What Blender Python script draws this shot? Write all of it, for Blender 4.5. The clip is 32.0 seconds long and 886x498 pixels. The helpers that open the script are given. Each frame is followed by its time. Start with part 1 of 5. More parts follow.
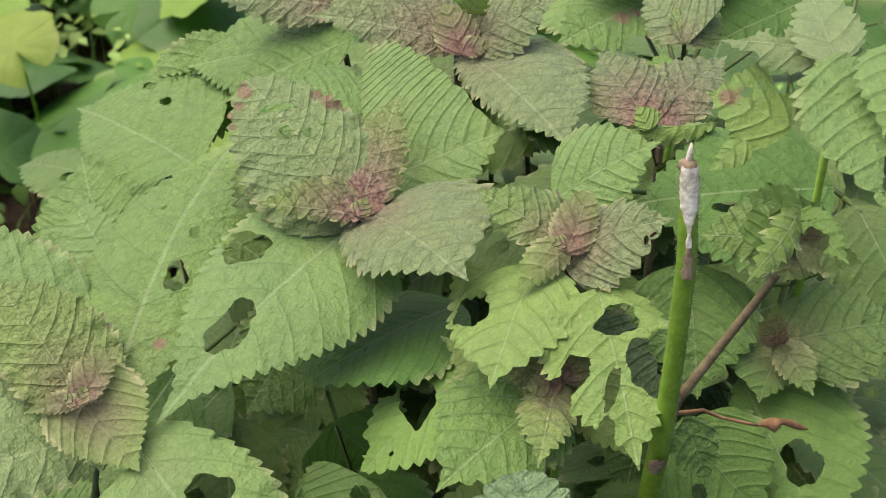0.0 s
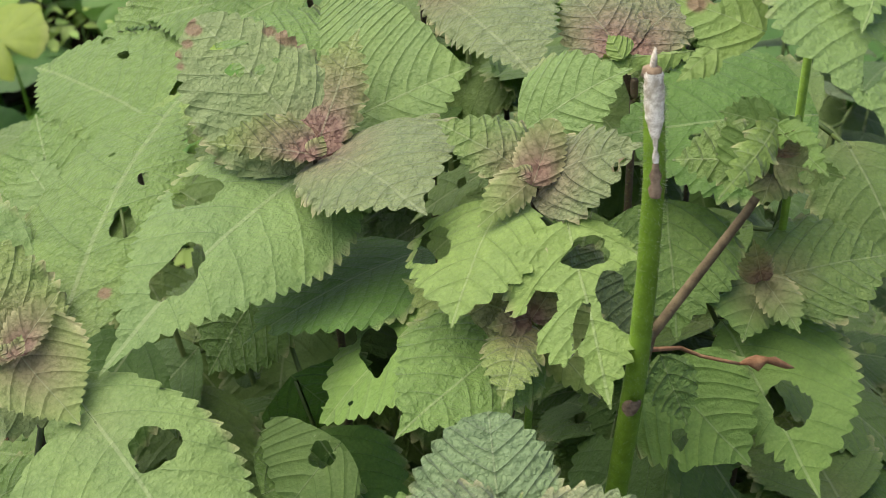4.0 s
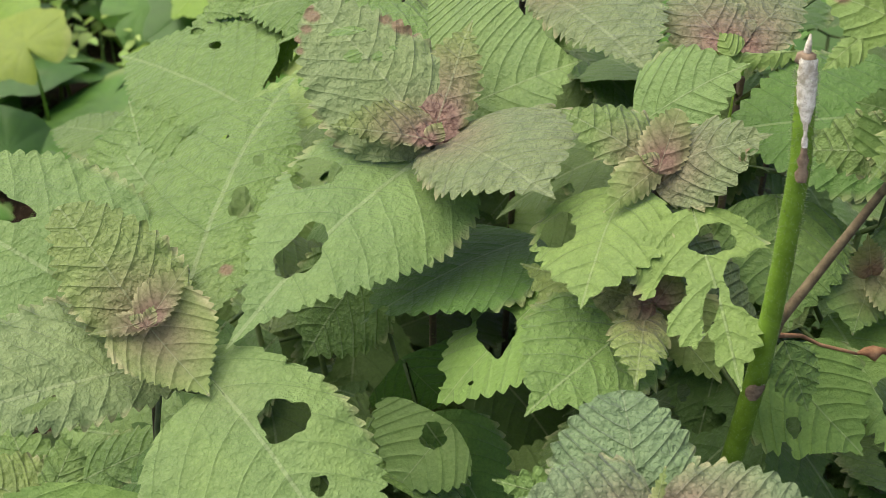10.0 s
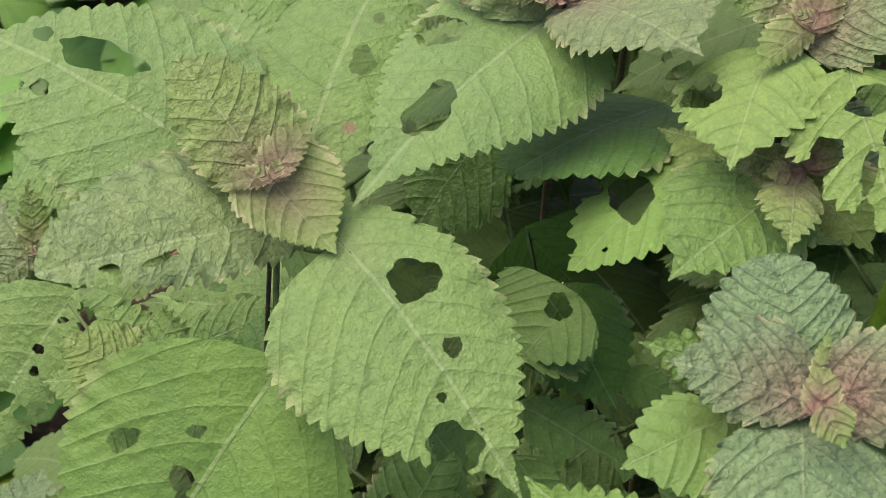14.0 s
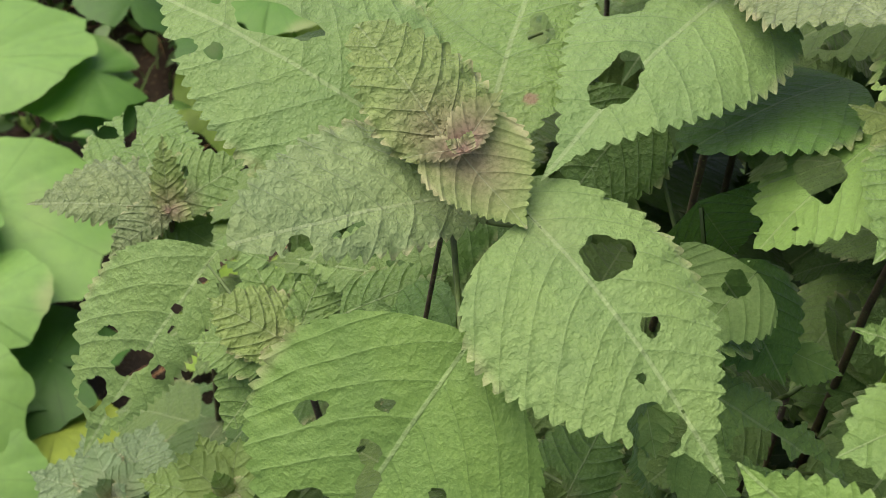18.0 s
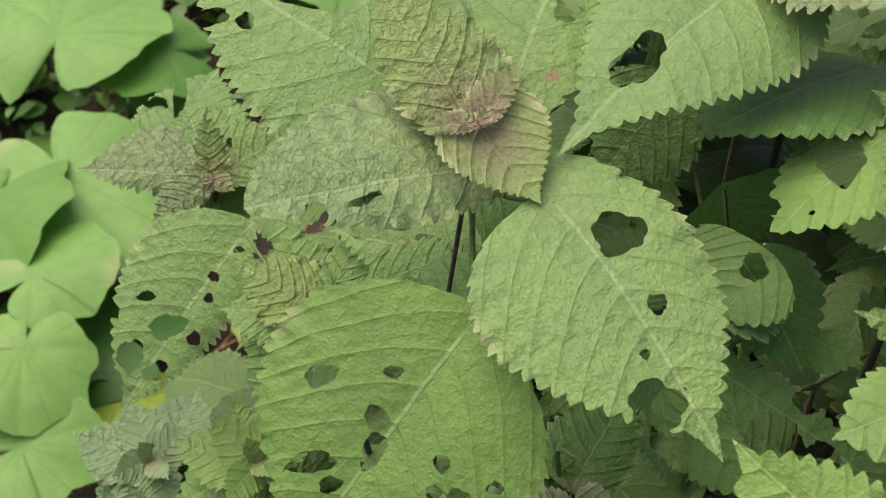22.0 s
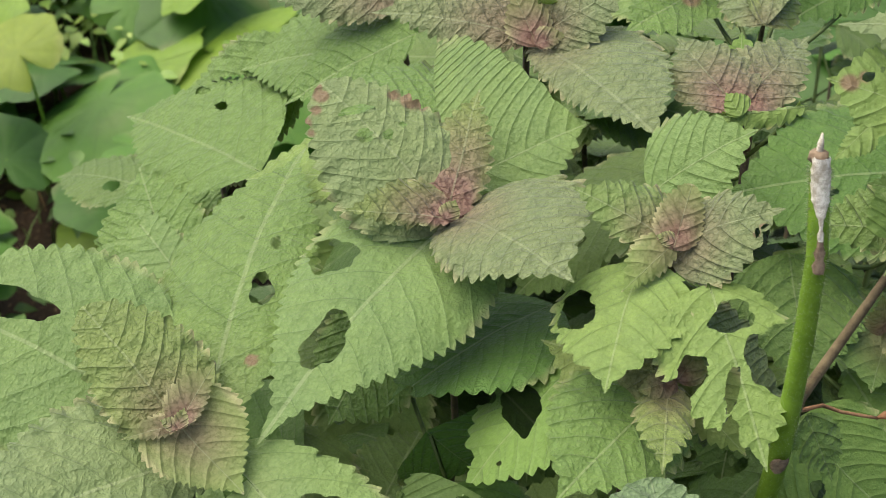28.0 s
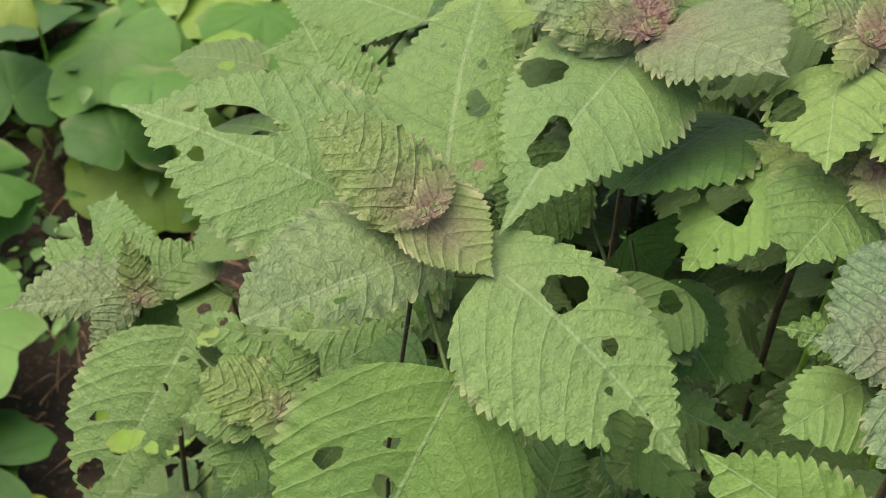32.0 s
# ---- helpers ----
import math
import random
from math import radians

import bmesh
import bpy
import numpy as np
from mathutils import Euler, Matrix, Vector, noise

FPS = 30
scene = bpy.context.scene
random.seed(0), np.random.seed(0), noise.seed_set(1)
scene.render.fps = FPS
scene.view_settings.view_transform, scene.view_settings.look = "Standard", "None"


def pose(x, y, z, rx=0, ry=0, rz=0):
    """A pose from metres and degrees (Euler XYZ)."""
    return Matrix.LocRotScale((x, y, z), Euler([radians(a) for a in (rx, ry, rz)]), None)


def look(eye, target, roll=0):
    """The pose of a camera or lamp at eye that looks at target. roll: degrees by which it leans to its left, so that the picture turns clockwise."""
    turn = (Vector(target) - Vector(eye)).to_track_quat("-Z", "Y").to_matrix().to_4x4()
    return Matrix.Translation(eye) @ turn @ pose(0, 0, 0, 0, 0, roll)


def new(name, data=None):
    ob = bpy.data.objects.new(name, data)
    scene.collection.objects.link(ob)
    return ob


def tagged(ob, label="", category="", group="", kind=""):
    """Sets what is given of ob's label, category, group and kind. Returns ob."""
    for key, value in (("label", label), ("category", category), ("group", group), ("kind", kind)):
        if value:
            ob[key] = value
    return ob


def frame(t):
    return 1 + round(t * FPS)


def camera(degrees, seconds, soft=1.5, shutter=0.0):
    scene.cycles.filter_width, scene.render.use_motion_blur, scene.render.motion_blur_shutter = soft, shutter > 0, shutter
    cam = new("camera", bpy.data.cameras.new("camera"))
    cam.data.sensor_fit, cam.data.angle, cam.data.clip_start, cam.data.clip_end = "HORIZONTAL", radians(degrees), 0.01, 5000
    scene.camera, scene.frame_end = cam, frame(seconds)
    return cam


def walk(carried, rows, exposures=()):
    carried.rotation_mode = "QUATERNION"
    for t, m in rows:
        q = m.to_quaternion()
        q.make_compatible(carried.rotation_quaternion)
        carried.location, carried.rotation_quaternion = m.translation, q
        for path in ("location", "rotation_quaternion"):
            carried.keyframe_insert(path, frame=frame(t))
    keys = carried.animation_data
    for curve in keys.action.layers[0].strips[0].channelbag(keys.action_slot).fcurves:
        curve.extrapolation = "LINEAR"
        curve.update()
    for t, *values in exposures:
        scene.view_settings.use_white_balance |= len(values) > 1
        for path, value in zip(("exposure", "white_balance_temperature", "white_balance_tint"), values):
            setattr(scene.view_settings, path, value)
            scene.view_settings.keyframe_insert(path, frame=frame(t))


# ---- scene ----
cam = camera(35.83, 32.0, soft=0.8)

# seconds, eye (m), yaw, pitch and roll (degrees)
PATH = [
    (0.0, 0.0122, -0.3665, 1.5739, 0.52, -41.91, -0.15),
    (0.5, 0.0194, -0.3703, 1.5729, 0.97, -41.95, -0.48),
    (1.0, 0.0199, -0.3727, 1.5723, 1.40, -42.01, -0.82),
    (1.5, 0.0246, -0.3762, 1.5666, 1.38, -42.07, -1.02),
    (2.0, 0.0233, -0.3729, 1.5520, 1.31, -42.08, -1.18),
    (2.5, 0.0295, -0.3687, 1.5475, 1.24, -42.06, -1.23),
    (4.5, 0.0264, -0.3578, 1.5366, 1.05, -41.90, -1.81),
    (5.0, 0.0160, -0.3609, 1.5460, 1.60, -41.81, -2.16),
    (5.5, 0.0081, -0.3705, 1.5561, 2.15, -41.39, -2.74),
    (6.0, 0.0135, -0.3725, 1.5710, 2.51, -40.96, -2.92),
    (6.5, 0.0098, -0.3846, 1.5799, 2.76, -40.40, -3.01),
    (7.0, 0.0158, -0.3682, 1.5838, 2.50, -39.77, -2.59),
    (7.5, 0.0230, -0.3480, 1.5677, 1.53, -39.62, -1.84),
    (8.0, 0.0189, -0.3426, 1.5616, 0.91, -39.78, -1.18),
    (8.5, 0.0139, -0.3462, 1.5583, 0.37, -39.80, -0.53),
    (9.0, 0.0031, -0.3569, 1.5532, -0.02, -39.93, -0.01),
    (9.5, -0.0055, -0.3662, 1.5421, 0.12, -40.38, 0.18),
    (10.0, -0.0172, -0.3737, 1.5335, 0.27, -40.96, 0.40),
    (10.5, -0.0319, -0.3832, 1.5280, 0.94, -41.46, 0.50),
    (11.0, -0.0375, -0.3893, 1.5160, 1.38, -42.57, 1.08),
    (11.5, -0.0330, -0.3923, 1.5187, 1.57, -43.22, 1.29),
    (12.0, -0.0355, -0.3949, 1.5178, 1.50, -43.56, 1.48),
    (12.5, -0.0261, -0.3888, 1.5117, 1.13, -44.31, 1.58),
    (13.0, -0.0242, -0.3881, 1.5218, 1.27, -44.18, 1.28),
    (13.5, -0.0304, -0.3876, 1.5158, 1.45, -44.33, 0.94),
    (14.0, -0.0471, -0.3745, 1.5042, 2.53, -44.03, 0.24),
    (14.5, -0.0498, -0.3598, 1.4891, 2.54, -45.07, -0.06),
    (16.5, -0.0843, -0.3582, 1.5201, 1.96, -45.52, 0.13),
    (17.0, -0.0848, -0.3573, 1.5070, 3.05, -45.85, -0.26),
    (17.5, -0.0950, -0.3592, 1.5040, 3.65, -46.15, 0.02),
    (18.0, -0.0969, -0.3670, 1.5059, 4.35, -46.26, 0.08),
    (18.5, -0.0850, -0.3655, 1.5080, 4.72, -46.44, 0.04),
    (19.0, -0.0886, -0.3747, 1.5121, 5.64, -46.48, -0.48),
    (19.5, -0.0968, -0.3797, 1.5050, 6.78, -46.68, -0.91),
    (20.0, -0.0966, -0.3869, 1.5025, 7.59, -46.63, -0.83),
    (20.5, -0.0802, -0.3888, 1.5071, 7.72, -46.72, -0.67),
    (21.0, -0.0837, -0.4026, 1.5080, 8.24, -46.74, -0.85),
    (21.5, -0.0704, -0.3878, 1.5088, 8.67, -46.75, -1.09),
    (22.0, -0.0768, -0.3727, 1.5059, 8.98, -46.67, -1.31),
    (22.5, -0.0821, -0.3650, 1.5013, 9.44, -46.70, -1.61),
    (23.0, -0.0668, -0.3573, 1.5022, 9.68, -46.74, -1.63),
    (23.5, -0.0374, -0.3540, 1.5071, 9.89, -48.59, -4.37),
    (24.0, -0.0322, -0.3672, 1.5481, 9.07, -47.22, -4.97),
    (24.5, -0.0293, -0.3852, 1.5800, 7.61, -43.81, -4.42),
    (25.0, -0.0262, -0.3973, 1.5892, 6.11, -42.34, -4.04),
    (25.5, 0.0013, -0.3739, 1.5907, 5.37, -41.81, -3.81),
    (27.5, -0.0122, -0.3528, 1.5722, 1.98, -42.42, -3.25),
    (28.0, -0.0236, -0.3499, 1.5693, 0.26, -42.63, -2.50),
    (28.5, -0.0601, -0.3617, 1.5774, -2.24, -43.45, -1.17),
    (29.0, -0.0808, -0.3754, 1.5865, -2.59, -43.37, -1.11),
    (29.5, -0.0881, -0.3955, 1.5874, -2.45, -42.95, -0.85),
    (30.0, -0.1001, -0.4015, 1.5751, -2.44, -42.62, -0.55),
    (30.5, -0.0856, -0.3799, 1.5467, -2.74, -42.87, -0.79),
    (31.0, -0.0939, -0.3824, 1.5436, -2.86, -43.87, -1.70),
    (31.5, -0.1015, -0.3921, 1.5441, -3.00, -43.97, -1.47),
    (32.0, -0.1276, -0.4136, 1.5568, -2.70, -44.28, -1.71)]


def eye_row(t, x, y, z, yaw, pitch, roll):
    a, b = radians(yaw), radians(pitch)
    ahead = Vector((-math.sin(a) * math.cos(b), math.cos(a) * math.cos(b), math.sin(b)))
    return t, look((x, y, z), Vector((x, y, z)) + ahead, roll)


walk(cam, [eye_row(*row) for row in PATH])
cam.data.dof.use_dof, cam.data.dof.focus_distance, cam.data.dof.aperture_fstop = True, 0.48, 34.0

# ---- sky and light: a bright overcast day ----
world = bpy.data.worlds.new("overcast_sky")
scene.world = world
world.use_nodes = True
wn = world.node_tree.nodes
sky = wn.new("ShaderNodeTexSky")
sky.sky_type, sky.sun_disc = "NISHITA", False
sky.sun_elevation, sky.sun_rotation, sky.dust_density = radians(57), radians(305), 4.0
world.node_tree.links.new(sky.outputs[0], wn["Background"].inputs[0])
wn["Background"].inputs[1].default_value = 0.10
sun = new("sun", bpy.data.lights.new("sun", "SUN"))
sun.data.energy, sun.data.angle, sun.data.color = 2.2, radians(75), (1.0, 0.94, 0.73)
sun.matrix_world = look((-0.9, 0.3, 2.4), (0, 0, 0))
scene.view_settings.exposure = 0.92


# ---- materials ----
def nodes_of(name):
    m = bpy.data.materials.new(name)
    m.use_nodes = True
    t = m.node_tree
    return m, t, t.nodes["Principled BSDF"]


def add(t, kind, **values):
    n = t.nodes.new(kind)
    for key, v in values.items():
        n.inputs[key.replace("_", " ")].default_value = v
    return n


def math_node(t, op, a, b=None, clamp=False):
    n = t.nodes.new("ShaderNodeMath")
    n.operation, n.use_clamp = op, clamp
    for k, v in enumerate((a, b)):
        if v is None:
            continue
        if isinstance(v, (int, float)):
            n.inputs[k].default_value = v
        else:
            t.links.new(v, n.inputs[k])
    return n.outputs[0]


def ramp(t, v, lo, hi, a=0.0, b=1.0):
    n = t.nodes.new("ShaderNodeMapRange")
    n.interpolation_type = "SMOOTHSTEP"
    for k, x in zip(("From Min", "From Max", "To Min", "To Max"), (lo, hi, a, b)):
        n.inputs[k].default_value = x
    t.links.new(v, n.inputs["Value"])
    return n.outputs[0]


def blend(t, fac, a, b, how="MIX"):
    n = t.nodes.new("ShaderNodeMix")
    n.data_type, n.blend_type = "RGBA", how
    for s, v in ((n.inputs["Factor"], fac), (n.inputs["A"], a), (n.inputs["B"], b)):
        if isinstance(v, (int, float)):
            s.default_value = v
        elif isinstance(v, tuple):
            s.default_value = (*v, 1.0)
        else:
            t.links.new(v, s)
    return n.outputs["Result"]


def noise_of(t, where, scale, detail=4.0, rough=0.6):
    n = add(t, "ShaderNodeTexNoise", Scale=scale, Detail=detail, Roughness=rough)
    t.links.new(where, n.inputs["Vector"])
    return n.outputs["Fac"]


def leaf_material(name, gloss, veins, net_scale, see_through, sheen=0.15):
    """Leaf blade: pigment from the mesh, side veins and net from the blade's own coordinates."""
    m, t, p = nodes_of(name)
    info, pos = t.nodes.new("ShaderNodeObjectInfo"), t.nodes.new("ShaderNodeNewGeometry").outputs["Position"]
    pig = t.nodes.new("ShaderNodeAttribute")
    pig.attribute_name = "pigment"
    sep = t.nodes.new("ShaderNodeSeparateColor")
    t.links.new(pig.outputs["Color"], sep.inputs[0])
    uv = t.nodes.new("ShaderNodeUVMap")
    uv.uv_map = "blade"
    flat = t.nodes.new("ShaderNodeUVMap")
    flat.uv_map = "flat"
    xyz = t.nodes.new("ShaderNodeSeparateXYZ")
    t.links.new(uv.outputs[0], xyz.inputs[0])
    s, q = xyz.outputs[0], xyz.outputs[1]
    mid = ramp(t, math_node(t, "ABSOLUTE", q), 0.004, 0.009, 1.0, 0.0)
    wob = add(t, "ShaderNodeTexNoise", Scale=net_scale * 0.35, Detail=3.0)
    t.links.new(flat.outputs[0], wob.inputs["Vector"])
    shake = math_node(t, "MULTIPLY", math_node(t, "SUBTRACT", wob.outputs["Fac"], 0.5), 0.14)
    fs = math_node(t, "FRACT", math_node(t, "ADD", s, shake))
    hump = math_node(t, "MULTIPLY", math_node(t, "MULTIPLY", fs, math_node(t, "SUBTRACT", 1.0, fs)), 4.0)
    ridge = ramp(t, hump, 0.0, 0.85)
    bent = t.nodes.new("ShaderNodeVectorMath")
    bent.operation = "MULTIPLY_ADD"
    t.links.new(wob.outputs["Color"], bent.inputs[0])
    bent.inputs[1].default_value = (0.9 / net_scale, 0.9 / net_scale, 0.0)
    t.links.new(flat.outputs[0], bent.inputs[2])
    def domes(scale):
        v = add(t, "ShaderNodeTexVoronoi", Scale=scale)
        v.feature = "F1"
        t.links.new(bent.outputs[0], v.inputs["Vector"])
        return math_node(t, "SUBTRACT", 1.0, math_node(t, "POWER", v.outputs["Distance"], 1.6), True)

    bulge, grain = domes(net_scale), domes(net_scale * 2.6)
    pillow = math_node(t, "MULTIPLY", bulge, ramp(t, hump, 0.0, 0.25, 0.6, 1.0))
    net = ramp(t, grain, 0.4, 0.75)
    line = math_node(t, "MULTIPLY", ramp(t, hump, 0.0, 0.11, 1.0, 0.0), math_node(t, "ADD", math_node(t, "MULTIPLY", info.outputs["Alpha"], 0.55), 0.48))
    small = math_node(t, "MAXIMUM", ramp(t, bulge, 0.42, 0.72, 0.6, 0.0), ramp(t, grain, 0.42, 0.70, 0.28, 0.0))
    vein_shade = math_node(t, "MAXIMUM", line, math_node(t, "MULTIPLY", small, info.outputs["Alpha"]))
    big, fine = noise_of(t, pos, 45.0), noise_of(t, pos, 900.0, 3.0)
    base = blend(t, ramp(t, big, 0.3, 0.7, 0.0, 0.55), info.outputs["Color"], (1.25, 1.2, 1.05), "MULTIPLY")
    base = blend(t, ramp(t, info.outputs["Random"], 0.0, 1.0, 0.0, 0.35), base, (0.82, 0.9, 0.95), "MULTIPLY")
    base = blend(t, ramp(t, fine, 0.35, 0.7, 0.0, 0.5), base, (1.35, 1.3, 1.4), "MULTIPLY")
    purple = math_node(t, "MULTIPLY", sep.outputs[0], ramp(t, big, 0.2, 0.8, 0.75, 1.15), True)
    base = blend(t, purple, base, blend(t, ramp(t, sep.outputs[0], 0.8, 1.05), blend(t, net, (0.15, 0.085, 0.066), (0.23, 0.145, 0.112)), blend(t, net, (0.16, 0.080, 0.062), (0.24, 0.140, 0.106))))
    base = blend(t, math_node(t, "MULTIPLY", sep.outputs[1], 0.8), base, (0.42, 0.38, 0.21))
    # Crease shade painted into the colour; along veins their darker pigment too.
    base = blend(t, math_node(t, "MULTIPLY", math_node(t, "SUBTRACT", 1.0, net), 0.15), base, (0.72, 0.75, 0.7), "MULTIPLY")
    base = blend(t, math_node(t, "MULTIPLY", vein_shade, 0.75), base, (0.42, 0.47, 0.40), "MULTIPLY")
    base = blend(t, math_node(t, "MULTIPLY", mid, veins), base, (0.42, 0.46, 0.28))
    base = blend(t, sep.outputs[2], base, blend(t, fine, (0.12, 0.080, 0.045), (0.28, 0.195, 0.11)))
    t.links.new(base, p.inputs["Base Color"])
    p.inputs["Roughness"].default_value = gloss
    p.inputs["Specular IOR Level"].default_value = 0.35
    p.inputs["Sheen Weight"].default_value = sheen
    p.inputs["Sheen Roughness"].default_value = 0.5
    puff = math_node(t, "ADD", math_node(t, "MULTIPLY", pillow, 1.0), math_node(t, "MULTIPLY", net, 0.3))
    rise = math_node(t, "ADD", math_node(t, "MULTIPLY", ridge, math_node(t, "ADD", math_node(t, "MULTIPLY", info.outputs["Alpha"], 0.35), 0.32)), math_node(t, "MULTIPLY", puff, info.outputs["Alpha"]))
    rise = math_node(t, "ADD", rise, math_node(t, "MULTIPLY", pillow, 0.16))
    rise = math_node(t, "SUBTRACT", rise, math_node(t, "MULTIPLY", mid, 0.15))
    rise = math_node(t, "ADD", rise, math_node(t, "MULTIPLY", fine, 0.4))
    bump = add(t, "ShaderNodeBump", Strength=1.0, Distance=0.0010)
    t.links.new(rise, bump.inputs["Height"])
    t.links.new(bump.outputs[0], p.inputs["Normal"])
    back = t.nodes.new("ShaderNodeBsdfTranslucent")
    t.links.new(blend(t, 1.0, base, (1.2, 1.35, 0.5), "MULTIPLY"), back.inputs[0])
    t.links.new(bump.outputs[0], back.inputs["Normal"])
    mix = t.nodes.new("ShaderNodeMixShader")
    mix.inputs[0].default_value = see_through
    t.links.new(p.outputs[0], mix.inputs[1])
    t.links.new(back.outputs[0], mix.inputs[2])
    t.links.new(mix.outputs[0], t.nodes["Material Output"].inputs[0])
    return m


def plain_material(name, a, b, scale, rough=0.7, bump=0.4, depth=0.001, c=None):
    """A two-colour, two-scale surface."""
    m, t, p = nodes_of(name)
    pos = t.nodes.new("ShaderNodeNewGeometry").outputs["Position"]
    n1, n2 = noise_of(t, pos, scale, 6.0, 0.65), noise_of(t, pos, scale * 7, 3.0)
    base = blend(t, ramp(t, n1, 0.35, 0.65), a, b)
    if c:
        base = blend(t, ramp(t, n2, 0.55, 0.7, 0.0, 0.8), base, c)
    t.links.new(base, p.inputs["Base Color"])
    p.inputs["Roughness"].default_value = rough
    bm = add(t, "ShaderNodeBump", Strength=bump, Distance=depth)
    t.links.new(math_node(t, "ADD", n1, math_node(t, "MULTIPLY", n2, 0.5)), bm.inputs["Height"])
    t.links.new(bm.outputs[0], p.inputs["Normal"])
    return m


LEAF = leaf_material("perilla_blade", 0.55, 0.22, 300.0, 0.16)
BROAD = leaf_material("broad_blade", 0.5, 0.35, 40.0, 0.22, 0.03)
STEM = plain_material("green_stem", (0.12, 0.22, 0.012), (0.18, 0.31, 0.025), 160.0, 0.55, 0.3, 0.0004, (0.22, 0.34, 0.10))
# Purple-brown, darkened further to put the shade among the stems into it.
DARK_STEM = plain_material("purple_brown_stem", (0.035, 0.022, 0.014), (0.07, 0.05, 0.024), 120.0, 0.6, 0.3, 0.0004, (0.12, 0.16, 0.05))
TWIG = plain_material("brown_twig", (0.11, 0.08, 0.04), (0.20, 0.15, 0.08), 200.0, 0.7, 0.5, 0.0006, (0.09, 0.05, 0.03))
PITH = plain_material("dry_white_pith", (0.46, 0.40, 0.31), (0.92, 0.87, 0.78), 420.0, 0.95, 0.5, 0.0005, (0.34, 0.25, 0.16))
SCAR = plain_material("scab_brown", (0.15, 0.10, 0.065), (0.30, 0.22, 0.15), 300.0, 0.9, 0.5, 0.0006)
DEAD = plain_material("dead_leaf_brown", (0.20, 0.09, 0.04), (0.40, 0.22, 0.11), 90.0, 0.8, 0.5, 0.001)
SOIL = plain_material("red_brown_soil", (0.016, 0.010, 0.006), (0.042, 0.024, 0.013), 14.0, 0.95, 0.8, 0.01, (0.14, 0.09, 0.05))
# Darker copy of STEM: shade put into the green; also olive for petioles.
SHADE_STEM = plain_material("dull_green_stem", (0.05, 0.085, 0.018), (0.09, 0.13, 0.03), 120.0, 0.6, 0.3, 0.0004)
GRASS = plain_material("grass_green", (0.06, 0.13, 0.02), (0.16, 0.27, 0.05), 9.0, 0.6, 0.1)
WEED = plain_material("weed_green", (0.05, 0.115, 0.018), (0.12, 0.22, 0.04), 7.0, 0.55, 0.1)
LIME = plain_material("lime_weed", (0.13, 0.24, 0.03), (0.24, 0.34, 0.06), 5.0, 0.55, 0.1)

# deep: a darker green for leaves lying in shade, the shade put into it
TONES = {
    "mid": (0.124, 0.209, 0.048), "light": (0.146, 0.230, 0.066), "bright": (0.130, 0.222, 0.046), "deep": (0.070, 0.148, 0.022),
    "grey": (0.160, 0.215, 0.088), "blue": (0.145, 0.218, 0.100), "olive": (0.168, 0.240, 0.060), "silver": (0.185, 0.250, 0.098), "yellow": (0.168, 0.250, 0.060),
}


QUILT = {"silver": 0.52, "grey": 0.85, "blue": 0.9, "olive": 0.7, "light": 0.38, "bright": 0.22, "deep": 0.35, "yellow": 0.35}


# ---- building helpers ----
def part(name, bm, material, parent=None, label=""):
    """One mesh object under a thing or a part; its points are relative to the thing's foot."""
    me = bpy.data.meshes.new(name)
    bm.to_mesh(me)
    bm.free()
    return mesh_part(name, me, material, parent, label)


def mesh_part(name, me, material, parent=None, label=""):
    ob = new(name, me)
    me.materials.append(material)
    for f in me.polygons:
        f.use_smooth = True
    if parent:
        ob.parent = parent
    return tagged(ob, label)


def tube(path, radii, sides=8, grain=0.0):
    """A closed round bar along a list of points."""
    bm = bmesh.new()
    rings = []
    for k, (p, r) in enumerate(zip(path, radii)):
        a, b = path[max(k - 1, 0)], path[min(k + 1, len(path) - 1)]
        way = (Vector(b) - Vector(a)).normalized()
        x = way.cross(Vector((0.3, 1, 0.1))).normalized()
        y = way.cross(x)
        rings.append([bm.verts.new(Vector(p) + (x * math.cos(i * math.tau / sides) + y * math.sin(i * math.tau / sides)) * r * (1 + grain * math.sin(i * 5.1 + k * 2.3))) for i in range(sides)])
    for r, s in zip(rings, rings[1:]):
        for i in range(sides):
            bm.faces.new((r[i], r[(i + 1) % sides], s[(i + 1) % sides], s[i]))
    bm.faces.new(rings[0][::-1])
    bm.faces.new(rings[-1])
    return bm


def curve_points(a, b, sag, count=7, seed=0):
    """Points from a to b, bowed by the vector sag."""
    rnd = random.Random(seed)
    out = []
    for k in range(count):
        u = k / (count - 1)
        j = 0.0 if k in (0, count - 1) else 0.02 * (Vector(b) - Vector(a)).length
        out.append(Vector(a).lerp(Vector(b), u) + Vector(sag) * 4 * u * (1 - u) + Vector((rnd.uniform(-j, j), rnd.uniform(-j, j), 0)) * 0.4)
    return out


def smooth(x):
    x = min(max(x, 0.0), 1.0)
    return x * x * (3 - 2 * x)


def half_width(u, blunt=0, plump=0.7):
    """Outline of a perilla blade: round below the middle, drawn out to a point. plump: how far it keeps its width."""
    u = min(max(u, 0.0), 1.0)
    if blunt:
        return max(0.0, math.sin(math.pi * u ** 0.63)) ** 0.6
    t = min(u / 0.9, 1.0)
    body = max(0.0, math.sin(math.pi * t ** (0.42 + 0.4 * plump))) ** (0.9 - 0.2 * plump)
    tail = 0.24 * (1 - u) / 0.3 if u > 0.55 else 0.0
    return (body ** 4 + tail ** 4) ** 0.25


